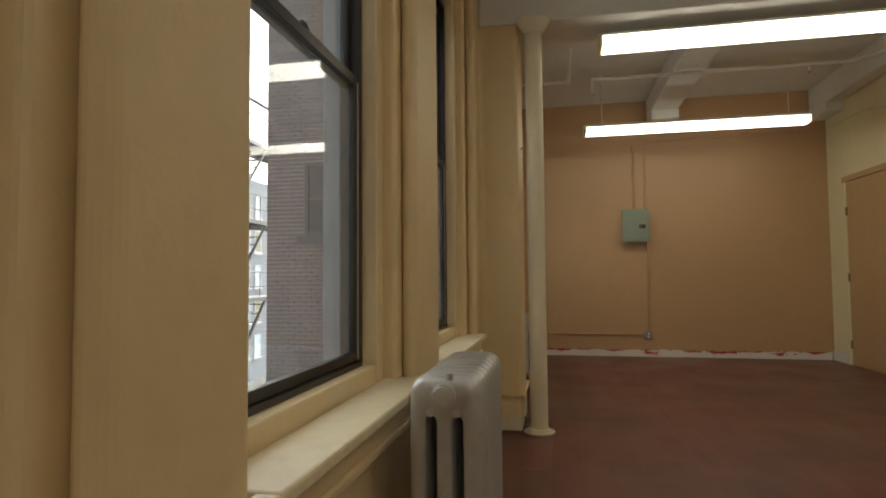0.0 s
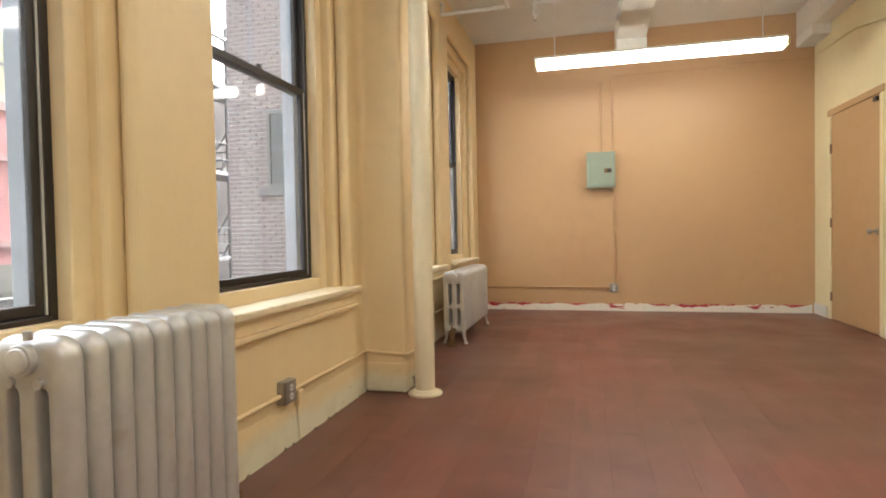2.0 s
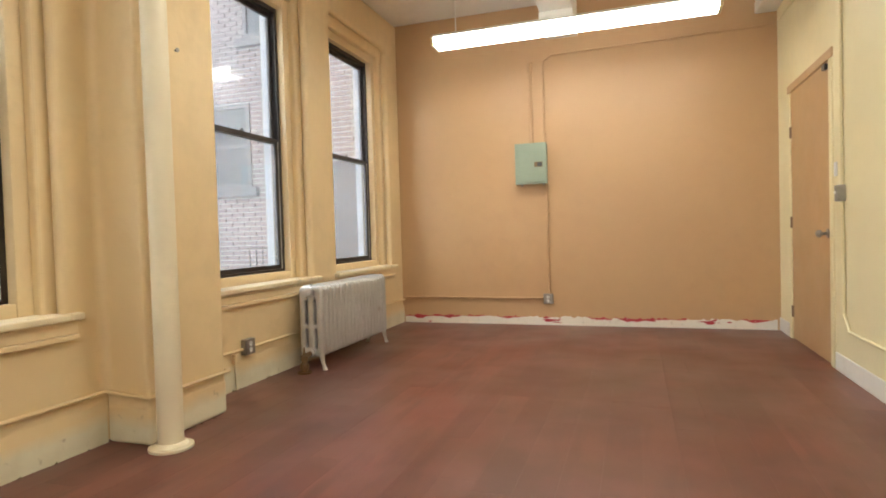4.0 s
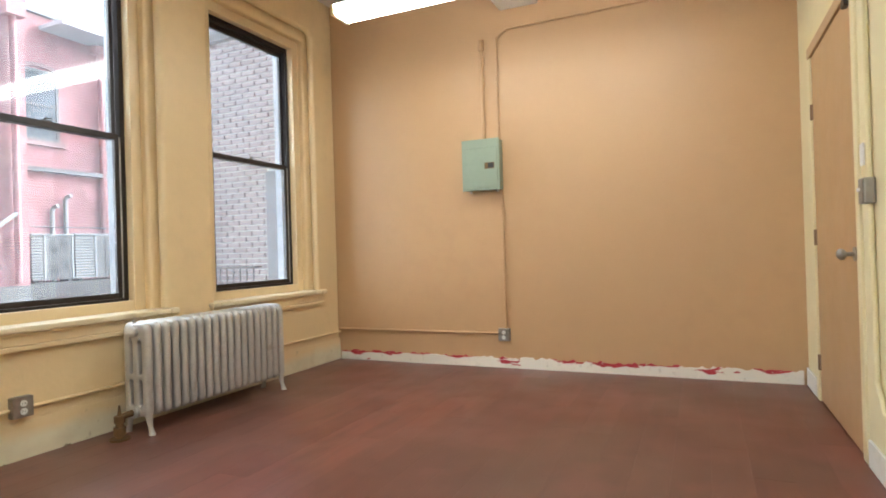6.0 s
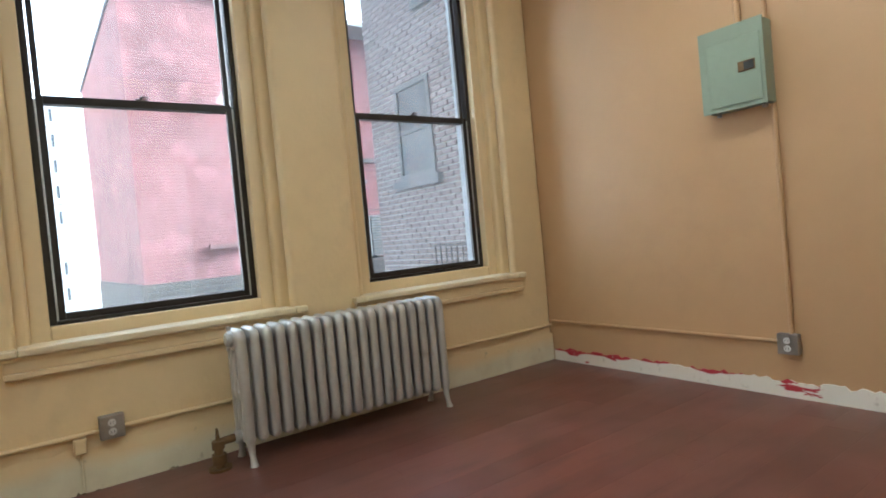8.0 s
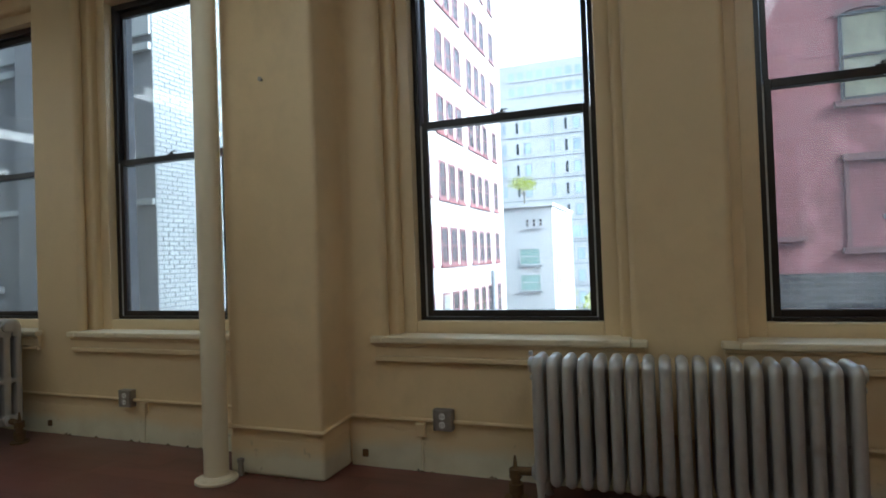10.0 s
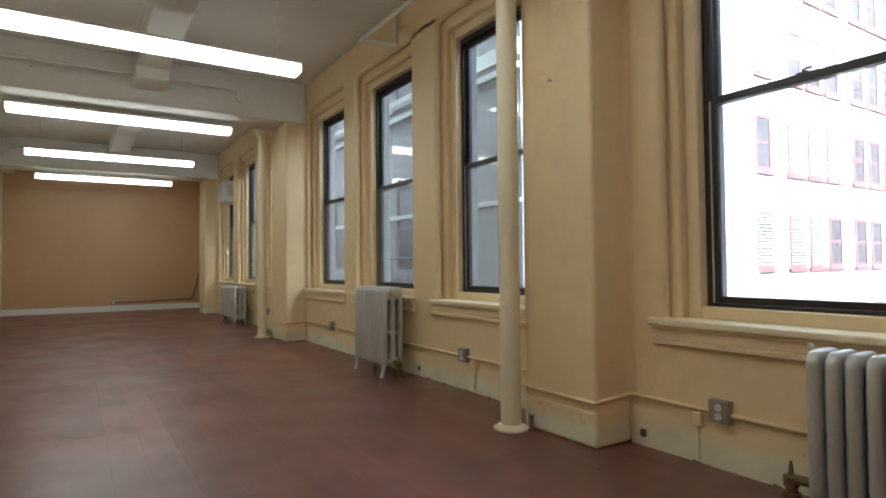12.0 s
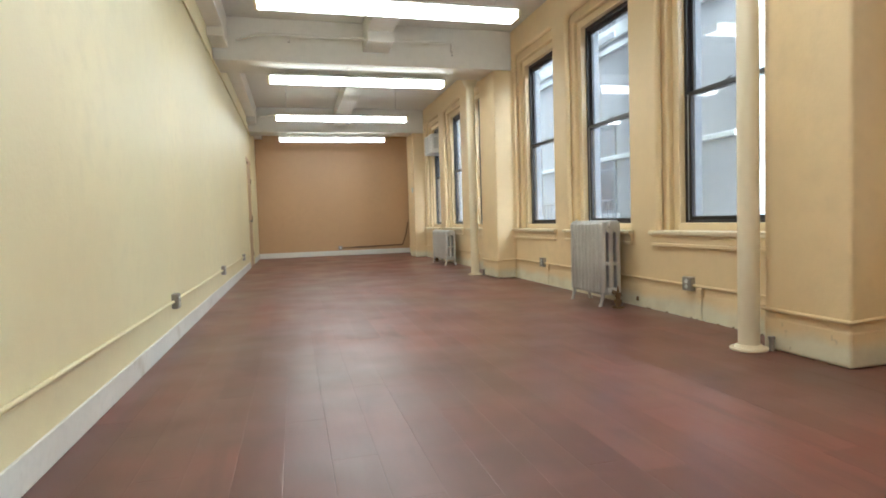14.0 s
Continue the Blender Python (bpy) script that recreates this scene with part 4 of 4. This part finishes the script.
part("gutter", boxes((RX2, RX2 + 0.9, 12.7, 14.9, 6.7, 6.8)), GREYW, red, "grey canopy under the roof")

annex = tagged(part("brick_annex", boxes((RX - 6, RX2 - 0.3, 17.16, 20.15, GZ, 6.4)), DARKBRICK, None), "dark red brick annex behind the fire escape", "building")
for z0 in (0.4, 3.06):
    part("annex_door", boxes((RX2 - 0.299, RX2 - 0.24, 17.95, 19.2, z0, z0 + 2.2)), SLATED, annex, "grey steel door, shade put into its colour")

# terrace with condensers
ter = thing("terrace", (-9.6, 13.6, GZ), "dark concrete terrace wall with an iron rail", "terrace")
ter.location = (0, 0, 0)
part("terrace_wall", boxes((RX2 + 0.03, -10.6, 12.0, 17.8, GZ, 0.58)), TERR, ter, "mottled concrete with the court's shade in its colour")
b = bmesh.new()
pipe(b, [(-10.66, 12.02, 1.88), (-10.66, 17.7, 1.9)], 0.014, 6)
for i in range(4):
    rod(b, (-10.66, 12.03 + i * 1.85, 0.58), (-10.66, 12.03 + i * 1.85, 1.89), 0.013, 6)
part("iron_rail", b, IRON, ter, "thin black iron rail")
for i in range(3):
    b = boxes((-10.599, -10.57, 12.06 + i * 1.6, 12.78 + i * 1.6, -0.85, -0.18))
    part("terrace_opening", b, HOLE, ter, "dark opening")


def condenser(y0, y1, z0, z1, louvred):
    """A condenser with a louvred coil side, pale corner posts and two stacked fans in its front panel."""
    c = thing("condenser_unit", (-10.93, (y0 + y1) / 2, z0), "dirty white outdoor air-conditioning condenser with louvred side", "air conditioner", "condensers")
    h, w = z1 - z0, (y1 - y0) / 2
    a = -w + louvred
    for y in (-w * 0.8, w * 0.8):
        part("foot", boxes((-0.16, 0.16, y - 0.04, y + 0.04, 0.0, 0.06)), IRON, c, "")
    part("coil", boxes((-0.17, 0.15, -w + 0.01, a, 0.08, h - 0.06)), DARK, c, "dark coil fins")
    part("fan_panel", boxes((-0.18, 0.17, a + 0.05, w - 0.05, 0.06, h - 0.05)), ACFRONT, c, "grey fan panel", 0.01)
    part("top_cover", boxes((-0.19, 0.2, -w - 0.01, w + 0.01, h - 0.049, h)), ACM, c, "dirty white cover", 0.01)
    for y in (a + 0.001, w - 0.049):
        part("corner_post", boxes((-0.18, 0.19, y, y + 0.048, 0.06, h - 0.051)), ACM, c, "pale corner post")
    n = int((h - 0.12) / 0.068)
    for k in range(n):
        z = 0.07 + k * (h - 0.13) / n
        part("louvre", boxes((0.151, 0.185, -w, a, z, z + 0.034)), ACM, c, "")
    fans = (0.28, 0.72) if h > 0.8 else (0.5,)
    r = min((w - a) * 0.42, h * (0.2 if len(fans) == 2 else 0.4))
    for u in fans:
        b = bmesh.new()
        for q in range(1, 6):
            ring = [(0.182, (a + w) / 2 + r * q / 5 * math.cos(v * math.pi / 8), h * u + r * q / 5 * math.sin(v * math.pi / 8)) for v in range(17)]
            pipe(b, ring, 0.008, 5)
        part("fan_guard", b, FANG, c, "round wire fan guard")
    return c


condenser(12.14, 13.12, 0.58, 1.73, 0.27)
condenser(13.16, 14.58, 0.58, 1.75, 0.5)
condenser(14.7, 15.5, 0.58, 1.14, 0.2)
condenser(15.95, 16.6, 0.58, 1.22, 0.2)
for y, z1 in ((12.87, 2.32), (13.2, 2.6)):
    b = bmesh.new()
    pipe(b, [(-11.14, y, 0.58), (-11.14, y, z1), (-11.1, y + 0.02, z1 + 0.07), (-10.98, y + 0.04, z1 + 0.1)], 0.05, 10)
    tagged(part("vent_pipe", b, ACM, None, "", smooth=40), "pale metal vent pipe on the terrace", "pipe", "vent pipes")

# fire escape in the gap
fe = thing("fire_escape", (-10, 17, GZ), "black iron fire escape with landings and stairs", "fire escape")
fe.location = (0, 0, 0)
for z in (0.33, 2.98, 5.7):
    b = boxes((-10.9, -9.6, 15.15, 21.6, z, z + 0.12))
    part("landing", b, IRON, fe, "iron landing")
    b = bmesh.new()
    for zz in (0.5, 1.0):
        pipe(b, [(-9.62, 15.2, z + zz), (-9.62, 21.6, z + zz)], 0.02, 6)
    for i in range(8):
        rod(b, (-9.62, 15.2 + i * 0.9, z), (-9.62, 15.2 + i * 0.9, z + 1.0), 0.012, 5)
    part("landing_rail", b, IRON, fe, "iron rail")
for z0, z1 in ((-2.3, 0.33), (0.4, 2.98), (3.05, 5.7)):
    b = bmesh.new()
    for x in (-10.3, -9.7):
        rod(b, (x, 17.0, z0), (x, 19.3, z1), 0.05, 6)
    for k in range(9):
        f = (k + 0.5) / 9
        box(b, -10.3, -9.7, 17.0 + 2.3 * f - 0.1, 17.0 + 2.3 * f + 0.1, z0 + (z1 - z0) * f, z0 + (z1 - z0) * f + 0.02)
    part("stair_flight", b, IRON, fe, "iron stairs")
b = bmesh.new()
for y in (17.3, 19.4, 21.5):
    rod(b, (-9.63, y, GZ), (-9.63, y, 7.6), 0.05, 8)
rod(b, (-9.63, 14.6, 7.3), (-9.63, 21.6, 7.15), 0.07, 8)
part("post", b, IRON, fe, "iron posts")
far = tagged(part("backdrop_wall", boxes((-24, -23.5, 16, 46, GZ, 9)), BLUEGREY, None), "blue-grey distant building beyond the fire escape", "building")
for r in range(5):
    for c in range(13):
        facade_window(far, "x", -23.5, 22.6 + c * 1.7, 23.6 + c * 1.7, -5.2 + r * 2.8, -3.4 + r * 2.8, PALEGLASS if (r + c) % 2 else BLUEGLASS, WHITEF, WHITEF, 1)


def brick_field(name, axis, at, out, u0, u1, z0, z1, mat, parent, label, skip=(), gv=0.012):
    """Courses of single bricks standing proud of their mortar bed, joined into one mesh."""
    rnd = random.Random(7)
    verts, faces = [], []
    L, H, g = 0.205, 0.062, 0.012
    row = 0
    z = z0
    while z + H < z1:
        u = u0 - (L / 2 if row % 2 else 0)
        while u < u1:
            a, b = max(u, u0), min(u + L, u1)
            for s0, s1, t0, t1 in skip:
                if t0 - 0.02 < z + H and z < t1 + 0.02 and s0 < b and a < s1:
                    a, b = (a, s0) if a < s0 else ((s1, b) if b > s1 else (a, a))
            if b - a > 0.03:
                d = 0.012 + rnd.uniform(0, 0.006)
                k = len(verts)
                for dd, ins in ((0.0, 0.0), (d, 0.004)):
                    for uu, zz in ((a + ins, z + ins), (b - ins, z + ins), (b - ins, z + H - ins), (a + ins, z + H - ins)):
                        verts.append((at + out * dd, uu, zz) if axis == "x" else (uu, at + out * dd, zz))
                faces += [(k + 4, k + 5, k + 6, k + 7)] + [(k + i, k + (i + 1) % 4, k + 4 + (i + 1) % 4, k + 4 + i) for i in range(4)]
            u += L + gv
        z += H + g
        row += 1
    me = bpy.data.meshes.new(name)
    me.from_pydata(verts, [], faces)
    me.materials.append(mat)
    ob = new(name, me)
    ob.parent = parent
    return tagged(ob, label, "", "", "stuff")


# grey brick house beside the court
GY = 9.9
gh = thing("grey_brick_house", (-3, GY, GZ), "grey-brown brick house with a sash window and iron grille", "building")
gh.location = (0, 0, 0)
part("wall", boxes((-4.55, -0.42, GY, GY + 7, GZ, 12)), MORTAR, gh, "mortar bed of the brick wall")
part("render_band", boxes((-1.9, -0.43, GY - 0.03, GY - 0.001, GZ, 2.15)), DARKREND, gh, "smooth grey rendered strip")
gw = [(-3.82, -2.96, 1.84, 3.14), (-3.02, -2.1, 4.12, 5.5)]
brick_field("bricks", "y", GY, -1, -4.55, -0.43, -1.2, 7.5, BRICKG, gh, "grey-brown bricks in pale mortar", gw + [(-1.9, -0.42, -2.0, 2.15)])
for u0, u1, z0, z1 in gw:
    facade_window(gh, "y", GY, u0, u1, z0, z1, DARKGLASS, GREYD, GREYD, -1)
b = bmesh.new()
for i in range(9):
    rod(b, (-2.95 + i * 0.115, GY - 0.16, 0.36), (-2.95 + i * 0.115, GY - 0.16, 0.92), 0.01, 6)
for z in (0.4, 0.9):
    rod(b, (-3.0, GY - 0.16, z), (-2.0, GY - 0.16, z), 0.013, 6)
    for x in (-2.95, -2.03):
        rod(b, (x, GY - 0.16, z), (x, GY, z), 0.013, 6)
part("window_grille", b, IRON, gh, "black iron grille")

# grey wing with a whitewashed brick side
WX, WY = -4.0, -0.45
gwg = thing("grey_wing", (WX, -5, GZ), "grey rendered wing with a whitewashed brick side and mouldings", "building")
gwg.location = (0, 0, 0)
part("wall", boxes((WX - 7.5, WX, WY - 12, WY, GZ, 11)), GREYW, gwg, "grey rendered wall")
for z, h, d in ((2.1, 0.1, 0.06), (4.5, 0.12, 0.07), (4.75, 0.3, 0.05), (6.8, 0.12, 0.07)):
    part("moulding", boxes((WX + 0.001, WX + d, WY - 12, WY, z, z + h)), BRICKW, gwg, "pale horizontal moulding", 0.01)
part("pier", boxes((WX + 0.001, WX + 0.12, -3.4, -2.9, GZ, 11)), GREYW, gwg, "projecting pier")
for yc in (-4.6, -6.4, -8.6):
    facade_window(gwg, "x", WX, yc - 0.5, yc + 0.5, 0.9, 2.9, HAZEGLASS, GREYD, GREYW, 1)
    facade_window(gwg, "x", WX, yc - 0.5, yc + 0.5, 4.9, 6.6, HAZEGLASS, GREYD, GREYW, 1)
part("mortar_bed", boxes((WX - 7.5, WX, WY + 0.0005, WY + 0.006, GZ, 10.9)), LIMEBED, gwg, "limewashed mortar bed")
brick_field("bricks", "y", WY, 1, WX - 7.5, WX, -1.2, 7.6, BRICKW, gwg, "whitewashed brick courses", gv=0.003)
b = bmesh.new()
for z in (0.2,):
    box(b, WX + 0.13, WX + 1.0, -6.0, -2.6, z, z + 0.06)
    pipe(b, [(WX + 1.0, -6.0, z + 0.95), (WX + 1.0, -2.6, z + 0.95)], 0.02, 6)
    for i in range(18):
        rod(b, (WX + 1.0, -6.0 + i * 0.2, z), (WX + 1.0, -6.0 + i * 0.2, z + 0.95), 0.008, 5)
part("iron_balcony", b, GREYD, gwg, "grey painted iron balcony")

# long pale office block with red-framed windows
PY = -2.5
pb = thing("pale_office_block", (-22, PY, GZ), "long pale office block with rows of red-framed windows", "building")
pb.location = (0, 0, 0)
part("wall", boxes((-33.4, -11.0, PY - 14, PY, GZ, 26)), WHITEF, pb, "pale limewashed facade")
LOUVRED = {(0, 0, 2), (0, 1, 0), (0, 1, 1), (1, 1, 0), (1, 1, 1), (1, 1, 2), (2, 0, 2), (3, 0, 2), (-1, 2, 0)}
for r in range(-2, 8):
    for g in range(5):
        for k in range(3):
            u1 = -12.5 - g * 4.66 - k * 1.33
            if u1 - 0.97 < -33.3:
                continue
            z1 = 2.6 + r * 3.08
            w = facade_window(pb, "y", PY, u1 - 0.97, u1, z1 - 1.78, z1, GREYD if (r, g, k) in LOUVRED else HAZEGLASS, PINKTRIM, PINKTRIM, 1, f=0.12)
            if (r, g, k) in LOUVRED:
                for j in range(15):
                    zz = z1 - 1.69 + j * 0.109
                    part("louvre_slat", boxes((u1 - 0.9, u1 - 0.07, PY + 0.036, PY + 0.06, zz, zz + 0.042)), WHITEF, w, "")
b = bmesh.new()
pipe(b, [(-30.0, PY + 0.12, GZ), (-30.0, PY + 0.12, 0.3)], 0.14, 8)
part("flue", b, GREYW, pb, "grey flue", smooth=40)

# low pale house and the far office tower
lh = thing("low_pale_house", (-38, -1.5, GZ), "low pale building with large green-tinted windows", "building")
lh.location = (0, 0, 0)
part("wall", boxes((-48, -38, -5.6, -0.18, GZ, 4.55)), WHITEF, lh, "pale facade")
part("cornice", boxes((-48, -37.8, -5.7, -0.08, 4.55, 4.8)), WHITEF, lh, "pale cornice")
for z0 in (-1.42, 0.42):
    facade_window(lh, "x", -38, -2.62, -1.1, z0, z0 + 1.2, GREENGLASS, WHITEF, GREYW, 1)
for i in range(3):
    facade_window(lh, "x", -38, -2.12 + i * 0.48, -1.8 + i * 0.48, 3.1, 3.75, HAZEGLASS, WHITEF, WHITEF, 1)
for i in range(6):
    for z0, z1 in ((-1.2, 1.9), (2.4, 4.2)):
        facade_window(lh, "y", -0.18, -47.6 + i * 1.6, -46.5 + i * 1.6, z0, z1, GREENGLASS, WHITEF, WHITEF, 1, rails=2)
tw = thing("far_office_tower", (-75, -4, GZ), "distant pale office tower with a grid of blue glass", "building")
tw.location = (0, 0, 0)
part("wall", boxes((-95, -75, -17, 22, GZ, 20.4)), WHITEF, tw, "pale concrete grid")
part("upper_storeys", boxes((-95, -75, -13.0, 0.6, 20.4, 27.2)), WHITEF, tw, "pale upper storeys")
for zc in (22.9, 25.0):
    for c in range(9):
        facade_window(tw, "x", -75, -11.9 + c * 1.3, -10.95 + c * 1.3, zc, zc + 1.3, BLUEGLASS, WHITEF, WHITEF, 1, rails=0)
for r in range(9):
    zc = -5.4 + r * 2.9
    part("spandrel_line", boxes((-75, -74.94, -17, 22, zc - 0.62, zc - 0.5)), GREYW, tw, "")
    if r == 3:
        for c in range(19):
            facade_window(tw, "x", -75, -16.6 + c * 2.0, -14.75 + c * 2.0, zc, zc + 1.6, BLUEGLASS, WHITEF, WHITEF, 1, rails=0)
        continue
    for c in range(6):
        for dy, w in ((0.0, 0.95), (3.6, 0.5), (5.5, 0.4)):
            facade_window(tw, "x", -75, -16.54 + c * 6.62 + dy, -16.54 + c * 6.62 + dy + w, zc, zc + 1.55, BLUEGLASS if dy < 5 else DARKGLASS, GREYW, WHITEF, 1, rails=0)


def tree(x, y, z, h, spread, seed, mat, label):
    t = thing("tree", (x, y, z), label, "tree", "trees outside")
    rnd = random.Random(seed)
    b = bmesh.new()
    rod(b, (0, 0, 0), (0, 0, h * 0.5), h * 0.03, 8, h * 0.018)
    tips = []
    for i in range(7):
        a = rnd.uniform(0, 6.28)
        p = Vector((math.cos(a) * spread * rnd.uniform(0.3, 0.8), math.sin(a) * spread * rnd.uniform(0.3, 0.8), h * rnd.uniform(0.55, 0.95)))
        rod(b, (0, 0, h * rnd.uniform(0.3, 0.5)), p, h * 0.012, 6, h * 0.004)
        tips.append(p)
    part("trunk", b, BARK, t, "brown trunk and limbs")
    verts, faces = [], []
    for p in tips:
        for _ in range(160):
            c = p + Vector((rnd.gauss(0, spread * 0.28), rnd.gauss(0, spread * 0.28), rnd.gauss(0, h * 0.1)))
            s = h * 0.028 * rnd.uniform(0.6, 1.5)
            u = Vector((rnd.uniform(-1, 1), rnd.uniform(-1, 1), rnd.uniform(-1, 1))).normalized() * s
            v = u.orthogonal().normalized() * s * 0.6
            k = len(verts)
            verts += [tuple(c - u), tuple(c + v), tuple(c + u), tuple(c - v)]
            faces.append((k, k + 1, k + 2, k + 3))
    me = bpy.data.meshes.new("crown")
    me.from_pydata(verts, [], faces)
    me.materials.append(mat)
    cr = new("crown", me)
    cr.parent = t
    return t


tree(-40, -2.55, 4.8, 2.1, 1.0, 3, LEAF, "small bright green tree on the low roof")
tree(-44, 3.4, GZ, 4.6, 2.6, 5, LEAF, "leafy green street tree")
tree(-48, 5.6, GZ, 4.3, 2.8, 6, LEAF, "leafy green street tree")
tree(-36, 1.9, GZ, 3.9, 1.8, 8, LEAF, "leafy green street tree")
tree(-8.7, 10.5, -2.6, 2.0, 0.5, 9, SHRUB, "bright green shrub in the court")
tagged(part("court_roof", boxes((-9.1, -5.2, 3.0, 11.0, GZ, -2.6)), CONC, None), "flat grey roof in the court below", "roof")

# crumbled plaster along the foot of the window wall
verts, faces = [], []
rnd = random.Random(21)
for y0, y1, xf in ((PILS[0][0], PILS[0][1], 0.284), (PILS[0][1] + 0.05, 6.0, 0.008), (2.9, PILS[0][0] - 0.05, 0.008), (PILS[1][0], PILS[1][1], 0.284)):
    for _ in range(int((y1 - y0) * 9)):
        y, w, h = rnd.uniform(y0, y1), rnd.uniform(0.005, 0.018), rnd.uniform(0.004, 0.014)
        k = len(verts)
        verts += [(xf - 0.004, y - w, 0.0), (xf - 0.004, y + w, 0.0), (xf - 0.004, y + rnd.uniform(-w, w) * 0.6, h), (xf + rnd.uniform(0.004, 0.014), y - w * 0.7, 0.0), (xf + rnd.uniform(0.004, 0.014), y + w * 0.8, 0.0), (xf + 0.001, y + rnd.uniform(-w, w) * 0.5, h)]
        faces += [(k + 3, k + 4, k + 5), (k, k + 3, k + 5, k + 2), (k + 1, k + 2, k + 5, k + 4)]
me = bpy.data.meshes.new("plaster_crumbs")
me.from_pydata(verts, [], faces)
me.materials.append(CRUMB)
tagged(new("plaster_crumbs", me), "crumbled grey plaster along the foot of the wall", "debris", "", "stuff")

# ---- floor planks ----
PW, PL = 0.165, 1.28
plank = {}
nc = int((XD) / PW)
rest_v, rest_f = [], []
rnd = random.Random(11)


def plank_geo(w, l):
    a, e, h = 0.0002, 0.003, 0.012
    v = [(-w / 2 + a, -l / 2 + a, -h), (w / 2 - a, -l / 2 + a, -h), (w / 2 - a, l / 2 - a, -h), (-w / 2 + a, l / 2 - a, -h),
         (-w / 2 + a, -l / 2 + a, -0.0004), (w / 2 - a, -l / 2 + a, -0.0004), (w / 2 - a, l / 2 - a, -0.0004), (-w / 2 + a, l / 2 - a, -0.0004),
         (-w / 2 + e, -l / 2 + e, 0), (w / 2 - e, -l / 2 + e, 0), (w / 2 - e, l / 2 - e, 0), (-w / 2 + e, l / 2 - e, 0)]
    f = [(8, 9, 10, 11)] + [(i, (i + 1) % 4, 4 + (i + 1) % 4, 4 + i) for i in range(4)] + [(4 + i, 4 + (i + 1) % 4, 8 + (i + 1) % 4, 8 + i) for i in range(4)]
    return v, f


PW = XD / nc
for c in range(nc):
    y = YF - (c % 4) * 0.37 - rnd.uniform(0, 0.2)
    while y < YE:
        y0, y1 = max(y, YF), min(y + PL, YE)
        y += PL
        if y1 - y0 < 0.05:
            continue
        l = round(y1 - y0, 2) if y1 - y0 < PL - 0.01 else PL
        v, f = plank_geo(PW, y1 - y0)
        drop = rnd.choice((0.0, 0.0, -0.0001, -0.0002))
        at = (PW * (c + 0.5), (y0 + y1) / 2, drop)
        if y0 > -3.2:
            if (l, PW) not in plank:
                me = bpy.data.meshes.new("plank")
                me.from_pydata(v, [], f)
                me.materials.append(FLOORP)
                plank[(l, PW)] = me
            o = new("plank", plank[(l, PW)])
            o.location, o.parent = at, floor
        else:
            k = len(rest_v)
            rest_v += [(p[0] + at[0], p[1] + at[1], p[2] + at[2]) for p in v]
            rest_f += [tuple(i + k for i in q) for q in f]
me = bpy.data.meshes.new("far_planks")
me.from_pydata(rest_v, [], rest_f)
me.materials.append(FLOORP)
o = new("far_planks", me)
o.parent = floor
tagged(o, "red-brown painted planks at the far end", "", "", "stuff")
